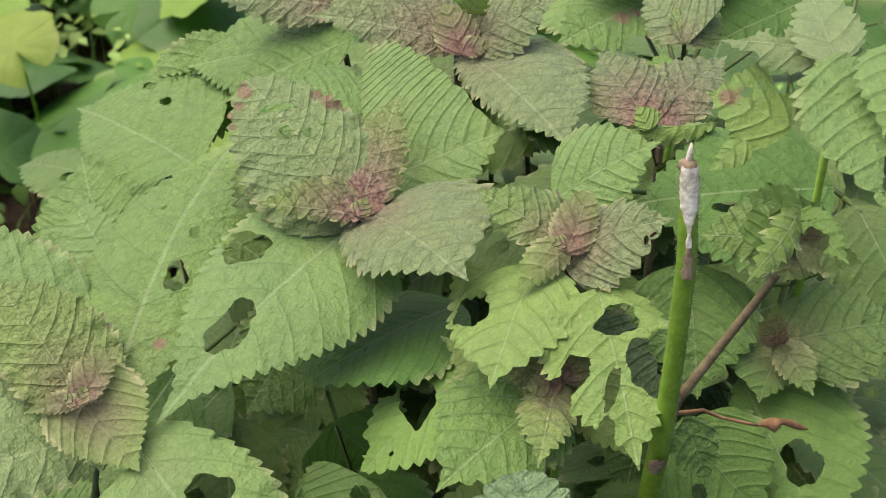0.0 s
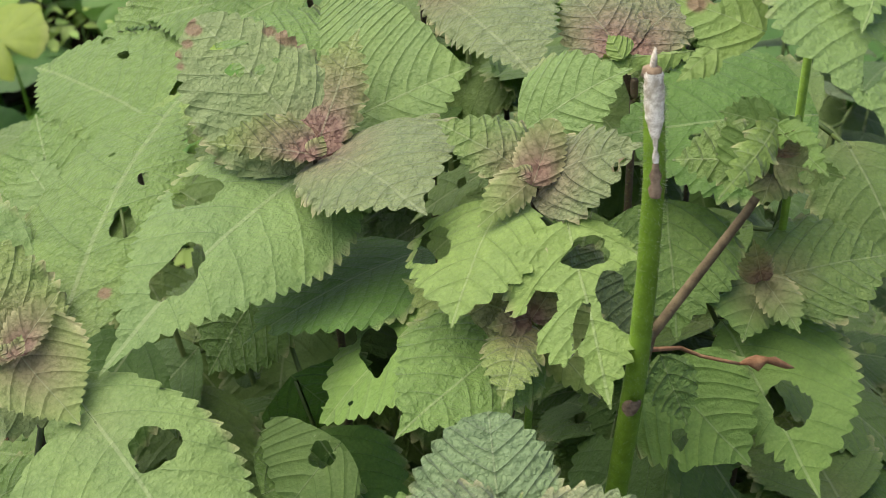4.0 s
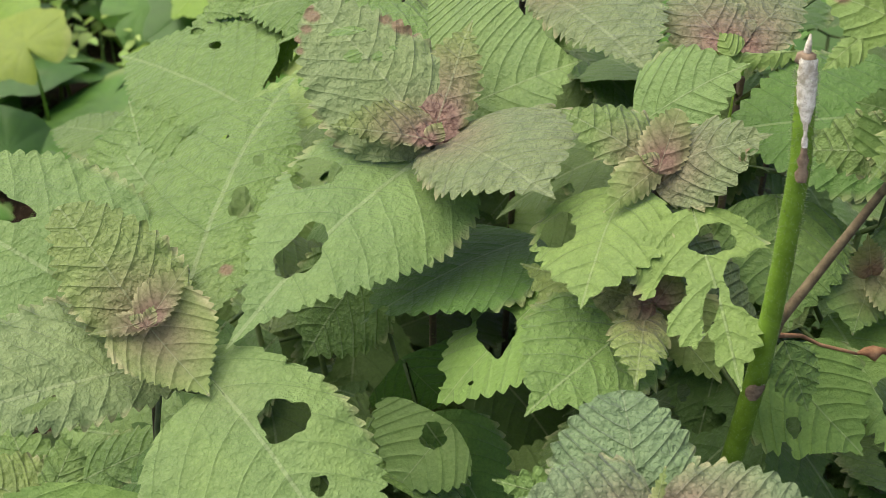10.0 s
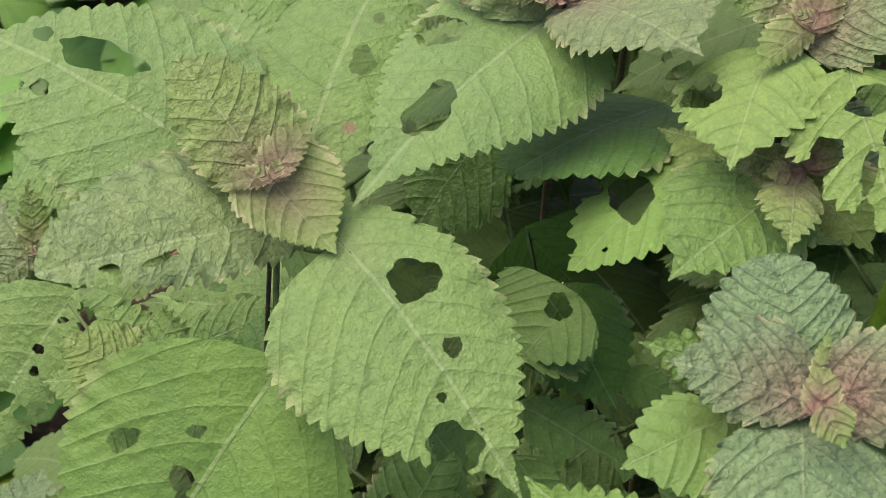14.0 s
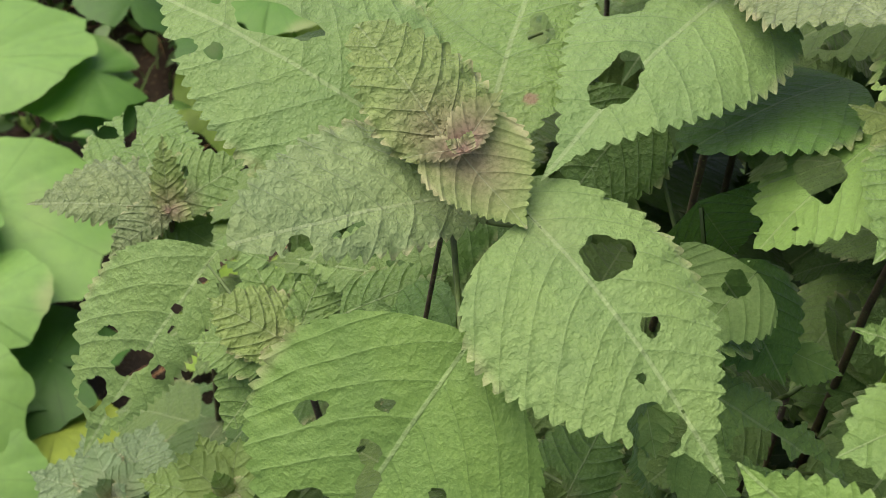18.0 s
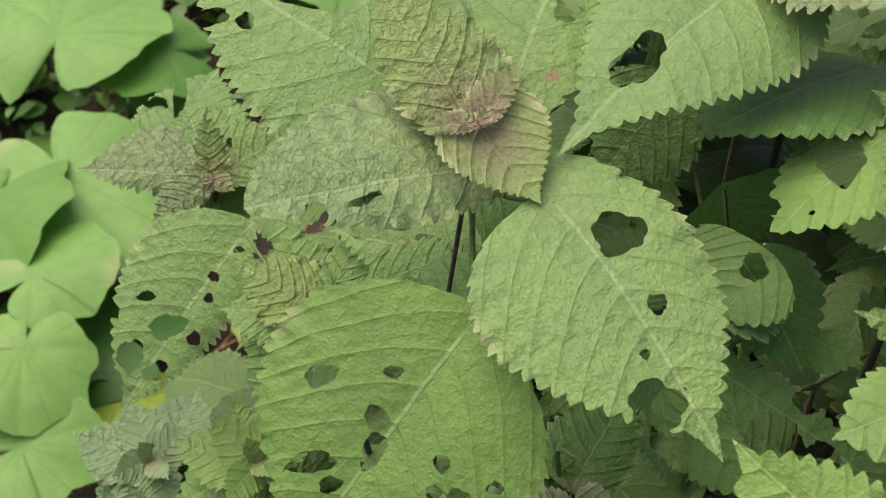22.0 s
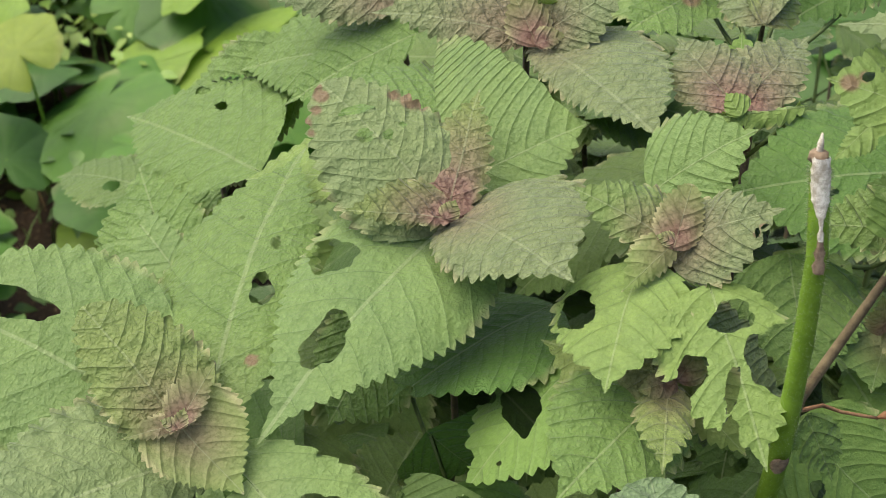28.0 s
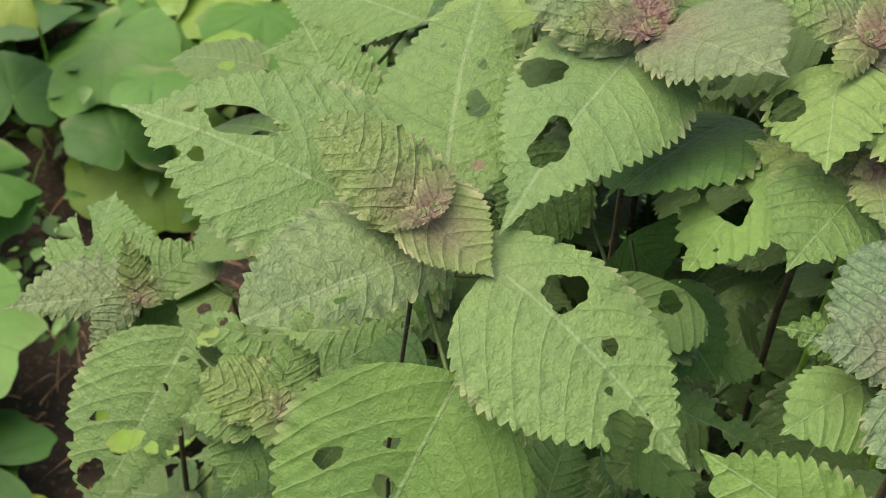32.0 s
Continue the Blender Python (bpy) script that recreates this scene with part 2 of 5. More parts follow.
def blade(foot, base, tip, up, wl, wr, purple=0.2, holes=(), fold=0.10, bow=0.035, curl=0.0, teeth=0, spots=(), blunt=0, plump=0.7, seed=0, steps=1.0, crinkle=1.0, bend=0.0, cup=0.0, lobe=0.06):
    """A toothed, quilted leaf blade from base to tip, with eaten holes. wl, wr: half-widths. holes: centre and two half-axes, along and across (m). bend: how far the midrib bows sideways; cup: how far the halves stand up; lobe: how far the base reaches back beside the stalk."""
    base, tip, up = Vector(base), Vector(tip), Vector(up).normalized()
    long = (tip - base).length
    ax = (tip - base).normalized()
    up = (up - ax * up.dot(ax)).normalized()
    side = ax.cross(up)
    rnd = random.Random(seed)
    back = lobe if isinstance(lobe, tuple) else (lobe, lobe)
    teeth = teeth or max(10, min(27, round(long / 0.0042)))
    cols, rows = teeth * 5, max(7, int(max(wl, wr) / 0.0015 * steps))
    deep = 0.0026 * min(1.0, long / 0.055)
    saw = (0.0, 0.5, 0.85, 1.0, 0.6)
    grid, shift = [], Vector((rnd.uniform(0, 50), rnd.uniform(0, 50), rnd.uniform(0, 50)))
    us = np.arange(cols + 1) / cols
    vs = np.arange(-rows, rows + 1) / rows
    vs = np.sign(vs) * np.abs(vs) ** 0.9
    place = np.zeros((cols + 1, 2 * rows + 1, 2))
    for i, u in enumerate(us):
        hw = half_width(u, blunt, plump)
        bite = deep * (saw[i % 5] - 0.6) if 0.02 < u < 0.90 else 0.0
        tooth_push = 0.28 * long / teeth * saw[i % 5] * (0.0 if u > 0.95 else 1.0)
        for j, v in enumerate(vs):
            w = wl if v < 0 else wr
            y = v * (w * hw + bite * min(1, 3 * hw) * abs(v) ** 3 * (1 + 0.3 * math.sin(i * 1.7 + (v > 0) * 2 + seed)) + 0.0002)
            place[i, j] = u * long + tooth_push * abs(v) ** 4 - (back[0] if v < 0 else back[1]) * long * abs(v) ** 1.5 * (1 - u) ** 5, y
    inside = np.zeros(place.shape[:2], bool)
    dead = np.zeros(place.shape[:2], bool)
    for hx, hy, ax1, ay1, bx1, by1 in holes:
        m = np.linalg.inv(np.array([[ax1, bx1], [ay1, by1]]))
        rel = (place - (hx, hy)) @ m.T
        ang = np.arctan2(rel[..., 1], rel[..., 0])
        ph = rnd.uniform(0, 6)
        edge = 1 + 0.10 * np.sin(3 * ang + ph) + 0.07 * np.sin(5 * ang + 2 * ph) + 0.04 * np.sin(9 * ang + ph)
        far = np.hypot(rel[..., 0], rel[..., 1]) / edge
        big = max(math.hypot(ax1, ay1), math.hypot(bx1, by1))
        small = min(math.hypot(ax1, ay1), math.hypot(bx1, by1))
        cell = max(long / cols, (wl + wr) / (2 * rows)) * 0.75
        band = min(0.5, cell / small)
        snap = (far < 1) & (far > 1 - band)
        outer = (far >= 1) & (far < 1 + 0.35 * band)
        for msk in (snap, outer):
            pull = rel[msk] / far[msk][:, None]
            place[msk] = pull @ np.array([[ax1, bx1], [ay1, by1]]).T + (hx, hy)
        dead |= far <= 1 - band
        inside |= far < 1 + 0.35 * band
    pairs = 7 if long > 0.06 else 6 if long > 0.034 else 4 if long > 0.022 else 3
    verts, pig, uvs, flats = [], [], [], []
    scale = min(long, 0.09) * 0.0048 * (0.35 + 0.65 * crinkle)
    for i in range(cols + 1):
        for j in range(2 * rows + 1):
            x, y = place[i, j]
            u, q = x / long, abs(y) / long
            s = u - 0.48 * q - 1.25 * q * q + 0.03
            wave = abs(math.sin(math.pi * s * pairs)) ** 0.9
            calm = min(1, q / 0.07) * min(1, max(0, (1 - u)) / 0.12)
            v = y / max(1e-5, (wl if y < 0 else wr))
            z = scale * (wave - 0.45) * calm + cup * (math.sqrt(y * y + 4e-6) - 0.002) + 1.5 * fold * abs(y) * (1 - abs(v))
            z += bow * long * 4 * u * (1 - u) * (1 - 0.8 * v * v) - curl * long * u * u * u
            at3 = base + ax * x + side * (y + bend * long * 4 * u * (1 - u))
            n = noise.noise_vector(at3 * 55 + shift)
            z += 0.0011 * n.z * (0.3 + abs(v)) + 0.0012 * math.sin(i * 0.55 + seed) * abs(v) ** 4 * crinkle
            pt = at3 + up * z + (ax * n.x + side * n.y) * 0.0006
            verts.append(pt - Vector(foot))
            reach = math.hypot(u, 1.3 * q)
            pr = purple * max(0.0, min(1.0, 1.25 - reach / (0.12 + 0.55 * purple if long > 0.034 else 0.35 + 0.6 * purple))) * (1 - (0.7 if long > 0.034 else 0.1) * abs(v) ** 4) + (0.18 if long > 0.034 else 0.1) * purple
            yel = 0.8 * max(0, abs(v) - 0.9) * 10 * half_width(u) * (0.6 + 0.4 * (purple > 0.2)) if long > 0.034 else 0.9 * (purple > 0.3) * smooth((max(abs(v), (u - 0.75) * 4) - 0.80) / 0.18)
            br = 0.0
            for sx, sy, sr in spots:
                br = max(br, min(1.0, max(0.0, 3.0 * (1.2 + 0.5 * n.x - math.hypot(x - sx, y - sy) / sr))))
            pig.append((pr, min(1, yel), br, 1.0))
            uvs.append((s * pairs, y / long))
            flats.append((x, y))
    w = 2 * rows + 1
    faces = []
    for i in range(cols):
        for j in range(2 * rows):
            ids = ((i, j), (i + 1, j), (i + 1, j + 1), (i, j + 1))
            if any(dead[a] for a in ids) or all(inside[a] for a in ids):
                continue
            faces.append([a * w + b for a, b in ids])
    used = sorted({k for f in faces for k in f})
    to = {k: n for n, k in enumerate(used)}
    me = bpy.data.meshes.new("leaf")
    me.from_pydata([verts[k] for k in used], [], [[to[k] for k in f] for f in faces])
    layer = me.attributes.new("pigment", "FLOAT_COLOR", "POINT")
    layer.data.foreach_set("color", np.array([pig[k] for k in used], np.float32).ravel())
    loops = np.zeros(len(me.loops), np.int32)
    me.loops.foreach_get("vertex_index", loops)
    for name, values in (("blade", uvs), ("flat", flats)):
        lay = me.uv_layers.new(name=name)
        lay.data.foreach_set("uv", np.array([values[k] for k in used], np.float32)[loops].ravel())
    return me


counter = [0]
canopy = []


def leaf(shoot, base, tip, up, wl, wr, tone="mid", purple=0.2, holes=(), label="", **more):
    """A leaf with its stalk on a shoot."""
    counter[0] += 1
    foot = shoot.location
    canopy.extend(Vector(base).lerp(Vector(tip), u) for u in (0.05, 0.5, 0.95))
    more.setdefault("crinkle", {"silver": 1.1, "grey": 1.0, "blue": 1.1, "olive": 1.1, "bright": 0.55, "light": 0.5, "deep": 0.7}.get(tone, 0.9))
    if (Vector(tip) - Vector(base)).length < 0.034:
        more["crinkle"] = 0.15
    me = blade(foot, base, tip, up, wl, wr, purple, holes, seed=counter[0], **more)
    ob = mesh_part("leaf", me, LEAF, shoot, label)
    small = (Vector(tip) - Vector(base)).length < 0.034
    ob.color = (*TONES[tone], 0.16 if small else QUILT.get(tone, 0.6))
    node = Vector(shoot["node"])
    a = Vector(base)
    if (node - a).length > 0.004 and not small:
        low = node + Vector((0, 0, -0.006 - 0.25 * (node - a).length))
        way = (Vector(tip) - a).normalized()
        pts = [low, low.lerp(a, 0.5) + Vector((0, 0, -0.002)), a - Vector((0, 0, 0.0006)), a + way * 0.006 - Vector((0, 0, 0.0004))]
        part("petiole", tube([q - foot for q in pts], [r * (0.45 if small else 1.0) for r in (0.0011, 0.0010, 0.0009, 0.0005)], 6), DARK_STEM if 0.15 < purple and not small else SHADE_STEM, ob)
    return ob


def shoot_at(node, foot, label, sort=DARK_STEM, thick=0.0019, via=()):
    """A perilla shoot: an empty at its foot on the soil and a stem up to its top node; leaves are added to it."""
    e = new("perilla_shoot")
    e.location = foot
    e["node"] = tuple(node)
    tagged(e, label, "plant", "perilla shoots")
    up = Vector(node) - Vector(foot)
    pts = curve_points((0, 0, -0.02), up, (0.02 * math.sin(up.x * 90), 0.03, 0), 9, int(abs(up.x) * 9999))
    if via:
        pts = [Vector((0, 0, -0.02))] + [Vector(v) - Vector(foot) for v in via] + [up]
    part("stem", tube(pts, [thick * (1.9 - 1.1 * k / (len(pts) - 1)) for k in range(len(pts))], 8, 0.05), sort, e)
    return e

# ---- the perilla shoots, each with its leaves ----

shoot = shoot_at((-0.0235, 0.0310, 1.2290), (-0.0192, 0.1409, 0.0000), "grey-green perilla shoot with purple heart and scorched leaf")
leaf(shoot, (-0.0268, 0.0304, 1.2280), (-0.0899, -0.0546, 1.2120), (-0.0399, -0.1562, 0.9869), 0.0372, 0.0375, "light", 0.1, holes=[(0.0325, 0.0251, -0.0056, -0.0082, 0.0070, -0.0062), (0.0643, 0.0027, -0.0126, -0.0000, 0.0015, -0.0068)], plump=0.3, bow=0.06)
leaf(shoot, (-0.0159, 0.0935, 1.2300), (-0.0749, 0.1178, 1.2300), (-0.0316, -0.0771, 0.9965), 0.0236, 0.0319, "mid", 0)
leaf(shoot, (-0.0590, 0.0798, 1.2150), (-0.1085, 0.1021, 1.1980), (-0.3202, 0.0111, 0.9473), 0.0149, 0.0285, "yellow", 0, holes=[(0.0335, 0.0263, -0.0030, -0.0002, -0.0011, -0.0029), (0.0213, 0.0128, -0.0093, -0.0026, -0.0011, -0.0047)])
leaf(shoot, (-0.0141, 0.0644, 1.2240), (0.0343, 0.0801, 1.2380), (-0.1493, -0.3608, 0.9206), 0.0648, 0.0199, "light", 0, holes=[(0.0208, -0.0489, 0.0013, 0.0007, -0.0004, 0.0011)], plump=0.85)
leaf(shoot, (-0.0232, 0.0348, 1.2330), (-0.0699, 0.0803, 1.2620), (0.1494, -0.4183, 0.8959), 0.0309, 0.0263, "silver", 0.35, holes=[(0.0426, -0.0037, -0.0021, 0.0026, -0.0025, -0.0021), (0.0370, 0.0035, -0.0012, 0.0016, -0.0017, -0.0015), (0.0365, 0.0106, -0.0010, 0.0012, -0.0006, -0.0005), (0.0531, 0.0015, -0.0030, 0.0062, -0.0018, -0.0006)], spots=[(0.0663, -0.0041, 0.0029), (0.0707, -0.0022, 0.0020), (0.0613, -0.0166, 0.0033), (0.0627, -0.0098, 0.0022), (0.0432, 0.0211, 0.0034), (0.0487, 0.0174, 0.0023), (0.0386, 0.0236, 0.0020), (0.0568, -0.0174, 0.0018)], blunt=1, bow=0.05)
leaf(shoot, (-0.0236, 0.0311, 1.2350), (-0.0085, 0.0839, 1.2540), (0.0133, -0.3418, 0.9397), 0.0141, 0.0114, "olive", 0.95, plump=0.75, bow=0.03, fold=0.05)
leaf(shoot, (-0.0231, 0.0256, 1.2390), (-0.0609, 0.0239, 1.2460), (0.1855, -0.3779, 0.9071), 0.0045, 0.0149, "olive", 0.9, plump=0.5, bow=0.02, fold=0.05)
leaf(shoot, (-0.0239, 0.0244, 1.2400), (-0.0200, 0.0305, 1.2437), (0.0513, -0.5447, 0.8371), 0.0037, 0.0038, "yellow", 0.9, plump=0.6)
leaf(shoot, (-0.0194, 0.0333, 1.2330), (0.0176, -0.0255, 1.2530), (-0.2801, 0.1460, 0.9488), 0.0393, 0.0232, "grey", 0.5, plump=0.9, bow=0.06)

shoot = shoot_at((0.0139, 0.1435, 1.2370), (-0.0070, 0.2248, 0.0000), "purple-hearted perilla shoot with broad grey leaves")
leaf(shoot, (0.0191, 0.1468, 1.2500), (0.0278, 0.1258, 1.2800), (-0.5750, -0.7395, -0.3501), 0.0082, 0.0053, "yellow", 0)
leaf(shoot, (0.0148, 0.1338, 1.2430), (-0.0517, 0.1471, 1.2500), (0.0315, -0.3367, 0.9411), 0.0104, 0.0302, "grey", 0.75, plump=0.8, bow=0.05)
leaf(shoot, (0.0162, 0.1247, 1.2460), (0.0079, 0.1427, 1.2599), (-0.0033, -0.6106, 0.7919), 0.0090, 0.0102, "olive", 1, plump=0.7, fold=0.2)
leaf(shoot, (0.0162, 0.1216, 1.2480), (0.0288, 0.1241, 1.2500), (-0.0033, -0.6106, 0.7919), 0.0062, 0.0034, "olive", 1, plump=0.5)
leaf(shoot, (0.0173, 0.1312, 1.2440), (0.0562, 0.1322, 1.2680), (-0.4757, -0.3894, 0.7887), 0.0161, 0.0171, "grey", 0.7, plump=0.8, bow=0.05)
leaf(shoot, (0.0180, 0.1329, 1.2400), (0.0594, 0.0495, 1.2500), (-0.1918, 0.0223, 0.9812), 0.0347, 0.0137, "grey", 0.45, plump=0.9, bow=0.05)

shoot = shoot_at((-0.0427, 0.1934, 1.2200), (-0.0034, 0.3209, 0.0000), "dull grey-green perilla shoot among others")
leaf(shoot, (-0.0427, 0.1866, 1.2300), (-0.1089, 0.2011, 1.2300), (-0.1045, -0.4774, 0.8724), 0.0135, 0.0199, "grey", 0.6)
leaf(shoot, (-0.0427, 0.1950, 1.2300), (-0.0421, 0.1869, 1.2500), (0.0400, -0.9253, -0.3771), 0.0072, 0.0066, "olive", 0.9)
leaf(shoot, (-0.0427, 0.1966, 1.2300), (0.0352, 0.2498, 1.2300), (0.1579, -0.2310, 0.9600), 0.0472, 0.0170, "grey", 0.35)
leaf(shoot, (-0.0921, 0.2017, 1.1900), (-0.1616, 0.1907, 1.1400), (-0.4294, -0.5493, 0.7169), 0.0296, 0.0313, "mid", 0, holes=[(0.0395, 0.0110, -0.0043, -0.0014, 0.0001, -0.0013), (0.0335, 0.0116, -0.0115, -0.0072, 0.0003, -0.0008), (0.0446, -0.0027, -0.0043, -0.0014, 0.0002, -0.0025)])
leaf(shoot, (-0.0501, 0.1794, 1.2100), (-0.1232, 0.2083, 1.1800), (-0.4253, -0.1493, 0.8927), 0.0241, 0.0408, "mid", 0)
leaf(shoot, (-0.0376, 0.1716, 1.2200), (-0.0962, 0.1652, 1.1900), (-0.4029, -0.3227, 0.8564), 0.0148, 0.0280, "mid", 0)

shoot = shoot_at((-0.1645, 0.1156, 1.1400), (-0.2020, 0.1605, 0.0000), "pale green perilla shoot with eaten leaf")
leaf(shoot, (-0.1438, 0.0925, 1.1500), (-0.1672, 0.1545, 1.1650), (-0.1729, -0.2927, 0.9405), 0.0340, 0.0219, "mid", 0, holes=[(0.0277, -0.0050, -0.0035, 0.0064, -0.0065, -0.0018)])
leaf(shoot, (-0.1389, 0.0875, 1.1500), (-0.1748, 0.1396, 1.1600), (-0.2397, -0.3398, 0.9095), 0.0320, 0.0118, "light", 0)

shoot = shoot_at((-0.1388, 0.1978, 1.1230), (-0.1837, 0.2707, 0.0000), "small purple-tinged perilla shoot in shade")
leaf(shoot, (-0.1342, 0.2274, 1.1150), (-0.1977, 0.2263, 1.0950), (-0.2818, -0.2958, 0.9127), 0.0333, 0.0093, "mid", 0)
leaf(shoot, (-0.1120, 0.1390, 1.1750), (-0.1844, 0.2151, 1.1500), (-0.3745, -0.0524, 0.9258), 0.0277, 0.0482, "mid", 0, holes=[(0.0673, 0.0269, -0.0051, 0.0014, -0.0021, -0.0021), (0.0446, 0.0222, -0.0042, 0.0012, -0.0020, -0.0020)])
leaf(shoot, (-0.1393, 0.1962, 1.1300), (-0.1610, 0.2077, 1.1300), (-0.3438, -0.6485, 0.6791), 0.0080, 0.0079, "olive", 0.8)
leaf(shoot, (-0.1393, 0.1962, 1.1300), (-0.1150, 0.1847, 1.1300), (-0.3178, -0.6739, 0.6670), 0.0077, 0.0072, "grey", 0.5)
leaf(shoot, (-0.1393, 0.1962, 1.1300), (-0.1357, 0.2054, 1.1400), (0.0339, -0.7403, 0.6714), 0.0101, 0.0113, "olive", 0.8)

shoot = shoot_at((-0.1185, -0.0420, 1.2000), (-0.1627, 0.0314, 0.0000), "large perilla shoot with purple heart and eaten leaves", DARK_STEM, 0.0011)
leaf(shoot, (-0.1110, -0.1023, 1.1840), (-0.1617, -0.1618, 1.1250), (-0.0848, -0.6643, 0.7426), 0.0490, 0.0490, "bright", 0, holes=[(0.0412, 0.0277, -0.0045, -0.0036, 0.0020, -0.0026), (0.0265, 0.0097, -0.0024, -0.0023, 0.0013, -0.0013), (0.0414, 0.0056, -0.0020, -0.0027, 0.0035, -0.0026), (0.0501, 0.0007, -0.0010, -0.0030, 0.0060, -0.0018), (0.0646, 0.0142, -0.0059, -0.0055, 0.0025, -0.0027), (0.0665, 0.0052, -0.0032, -0.0021, 0.0014, -0.0022), (0.0394, -0.0188, -0.0016, -0.0021, 0.0023, -0.0017), (0.0480, -0.0219, -0.0016, -0.0021, 0.0019, -0.0014), (0.0452, -0.0291, -0.0022, -0.0029, 0.0029, -0.0022), (0.0356, -0.0363, -0.0016, -0.0020, 0.0014, -0.0011), (0.0710, -0.0107, -0.0052, -0.0067, 0.0029, -0.0022)], plump=0.9)
leaf(shoot, (-0.1175, -0.0432, 1.2100), (-0.1533, -0.0047, 1.2310), (0.1435, -0.3680, 0.9187), 0.0173, 0.0237, "olive", 0.6, blunt=1, bow=0.05)
leaf(shoot, (-0.1095, -0.0323, 1.2060), (-0.0812, 0.0973, 1.2170), (-0.1828, -0.0434, 0.9822), 0.0397, 0.0267, "mid", 0.15, holes=[(0.0708, 0.0084, -0.0001, 0.0022, -0.0037, 0.0007), (0.0481, 0.0086, -0.0001, 0.0045, -0.0076, 0.0014), (0.0837, -0.0100, -0.0000, 0.0013, -0.0014, 0.0003), (0.1109, -0.0114, -0.0000, 0.0008, -0.0011, 0.0002)], spots=[(0.0177, 0.0128, 0.0020)], bow=0.07, plump=0.75, crinkle=0.9)
leaf(shoot, (-0.1116, -0.0449, 1.1960), (-0.1824, -0.0898, 1.2120), (0.3000, -0.1365, 0.9441), 0.0161, 0.0352, "silver", 0.18, holes=[(0.0657, -0.0071, -0.0047, 0.0007, 0.0006, -0.0044), (0.0489, -0.0054, -0.0058, 0.0010, -0.0000, -0.0016), (0.0431, -0.0043, -0.0013, -0.0003, 0.0003, -0.0009), (0.0596, 0.0069, -0.0011, -0.0002, 0.0001, -0.0004), (0.0785, -0.0084, -0.0063, -0.0029, 0.0007, -0.0025)], blunt=1, bow=0.02, lobe=0.1)
leaf(shoot, (-0.1332, -0.0259, 1.2000), (-0.2333, 0.0251, 1.2200), (0.0495, -0.2790, 0.9590), 0.0385, 0.0481, "light", 0.05, holes=[(0.0641, 0.0109, -0.0164, 0.0038, -0.0025, -0.0059), (0.0879, 0.0087, -0.0032, 0.0017, -0.0017, -0.0027), (0.0736, -0.0110, -0.0029, 0.0015, -0.0019, -0.0031), (0.0848, -0.0169, -0.0041, 0.0057, -0.0031, -0.0024), (0.0416, -0.0392, -0.0011, 0.0006, -0.0006, -0.0010)], plump=0.7, bow=0.05)
leaf(shoot, (-0.1144, -0.0513, 1.2170), (-0.0936, -0.0722, 1.2080), (0.1041, -0.3041, 0.9469), 0.0204, 0.0171, "olive", 0.62, plump=0.12, bow=0.0, fold=0.0, cup=0.2, teeth=17, lobe=0.35)
leaf(shoot, (-0.1152, -0.0521, 1.2210), (-0.1038, -0.0330, 1.2297), (0.0801, -0.4497, 0.8896), 0.0086, 0.0047, "olive", 0.85, plump=0.5, bow=0.04, cup=0.25, teeth=11)
leaf(shoot, (-0.1152, -0.0526, 1.2210), (-0.1336, -0.0573, 1.2203), (0.0801, -0.4493, 0.8898), 0.0027, 0.0050, "olive", 0.85, plump=0.5, bow=0.04, cup=0.25, teeth=10)
leaf(shoot, (-0.1141, -0.0576, 1.2250), (-0.1120, -0.0513, 1.2280), (0.0796, -0.4478, 0.8906), 0.0024, 0.0026, "olive", 0.9, plump=0.6, cup=0.3, teeth=7)
leaf(shoot, (-0.1147, -0.0576, 1.2250), (-0.1200, -0.0552, 1.2267), (0.0804, -0.4478, 0.8905), 0.0018, 0.0028, "olive", 0.9, plump=0.6, cup=0.3, teeth=7)
leaf(shoot, (-0.0895, -0.0692, 1.2060), (-0.0348, -0.1435, 1.1830), (0.0420, -0.2671, 0.9628), 0.0307, 0.0438, "light", 0.1, holes=[(0.0204, -0.0097, 0.0042, -0.0070, 0.0064, 0.0044), (0.0463, -0.0063, 0.0015, -0.0025, 0.0029, 0.0018), (0.0586, 0.0049, 0.0007, -0.0012, 0.0015, 0.0009), (0.0736, 0.0101, 0.0030, -0.0079, 0.0074, 0.0033), (0.0724, -0.0002, 0.0005, -0.0007, 0.0006, 0.0004)], bend=-0.017, plump=0.65, bow=0.05, lobe=(0.24, 0.06))

shoot = shoot_at((0.0537, -0.0103, 1.2510), (0.0686, 0.0431, 0.0000), "perilla shoot with reddish heart and yellow eaten leaves")
leaf(shoot, (0.0416, -0.0107, 1.2450), (0.0248, -0.0590, 1.2360), (-0.3003, -0.0724, 0.9511), 0.0224, 0.0260, "yellow", 0, holes=[(0.0213, 0.0166, 0.0037, -0.0062, 0.0077, 0.0019)], plump=0.9)
leaf(shoot, (0.0628, -0.0296, 1.2500), (0.0720, -0.0886, 1.2300), (-0.1010, -0.3334, 0.9374), 0.0205, 0.0242, "yellow", 0, holes=[(0.0105, -0.0036, -0.0007, -0.0073, 0.0059, -0.0001), (0.0271, 0.0143, 0.0025, -0.0039, 0.0063, 0.0036), (0.0286, -0.0130, 0.0019, -0.0094, 0.0121, 0.0029), (0.0348, 0.0033, 0.0008, -0.0021, 0.0074, 0.0030), (0.0372, 0.0110, 0.0002, -0.0010, 0.0011, 0.0002), (0.0569, 0.0130, 0.0024, -0.0048, 0.0120, 0.0060), (0.0353, 0.0226, 0.0010, -0.0052, 0.0092, 0.0019)])
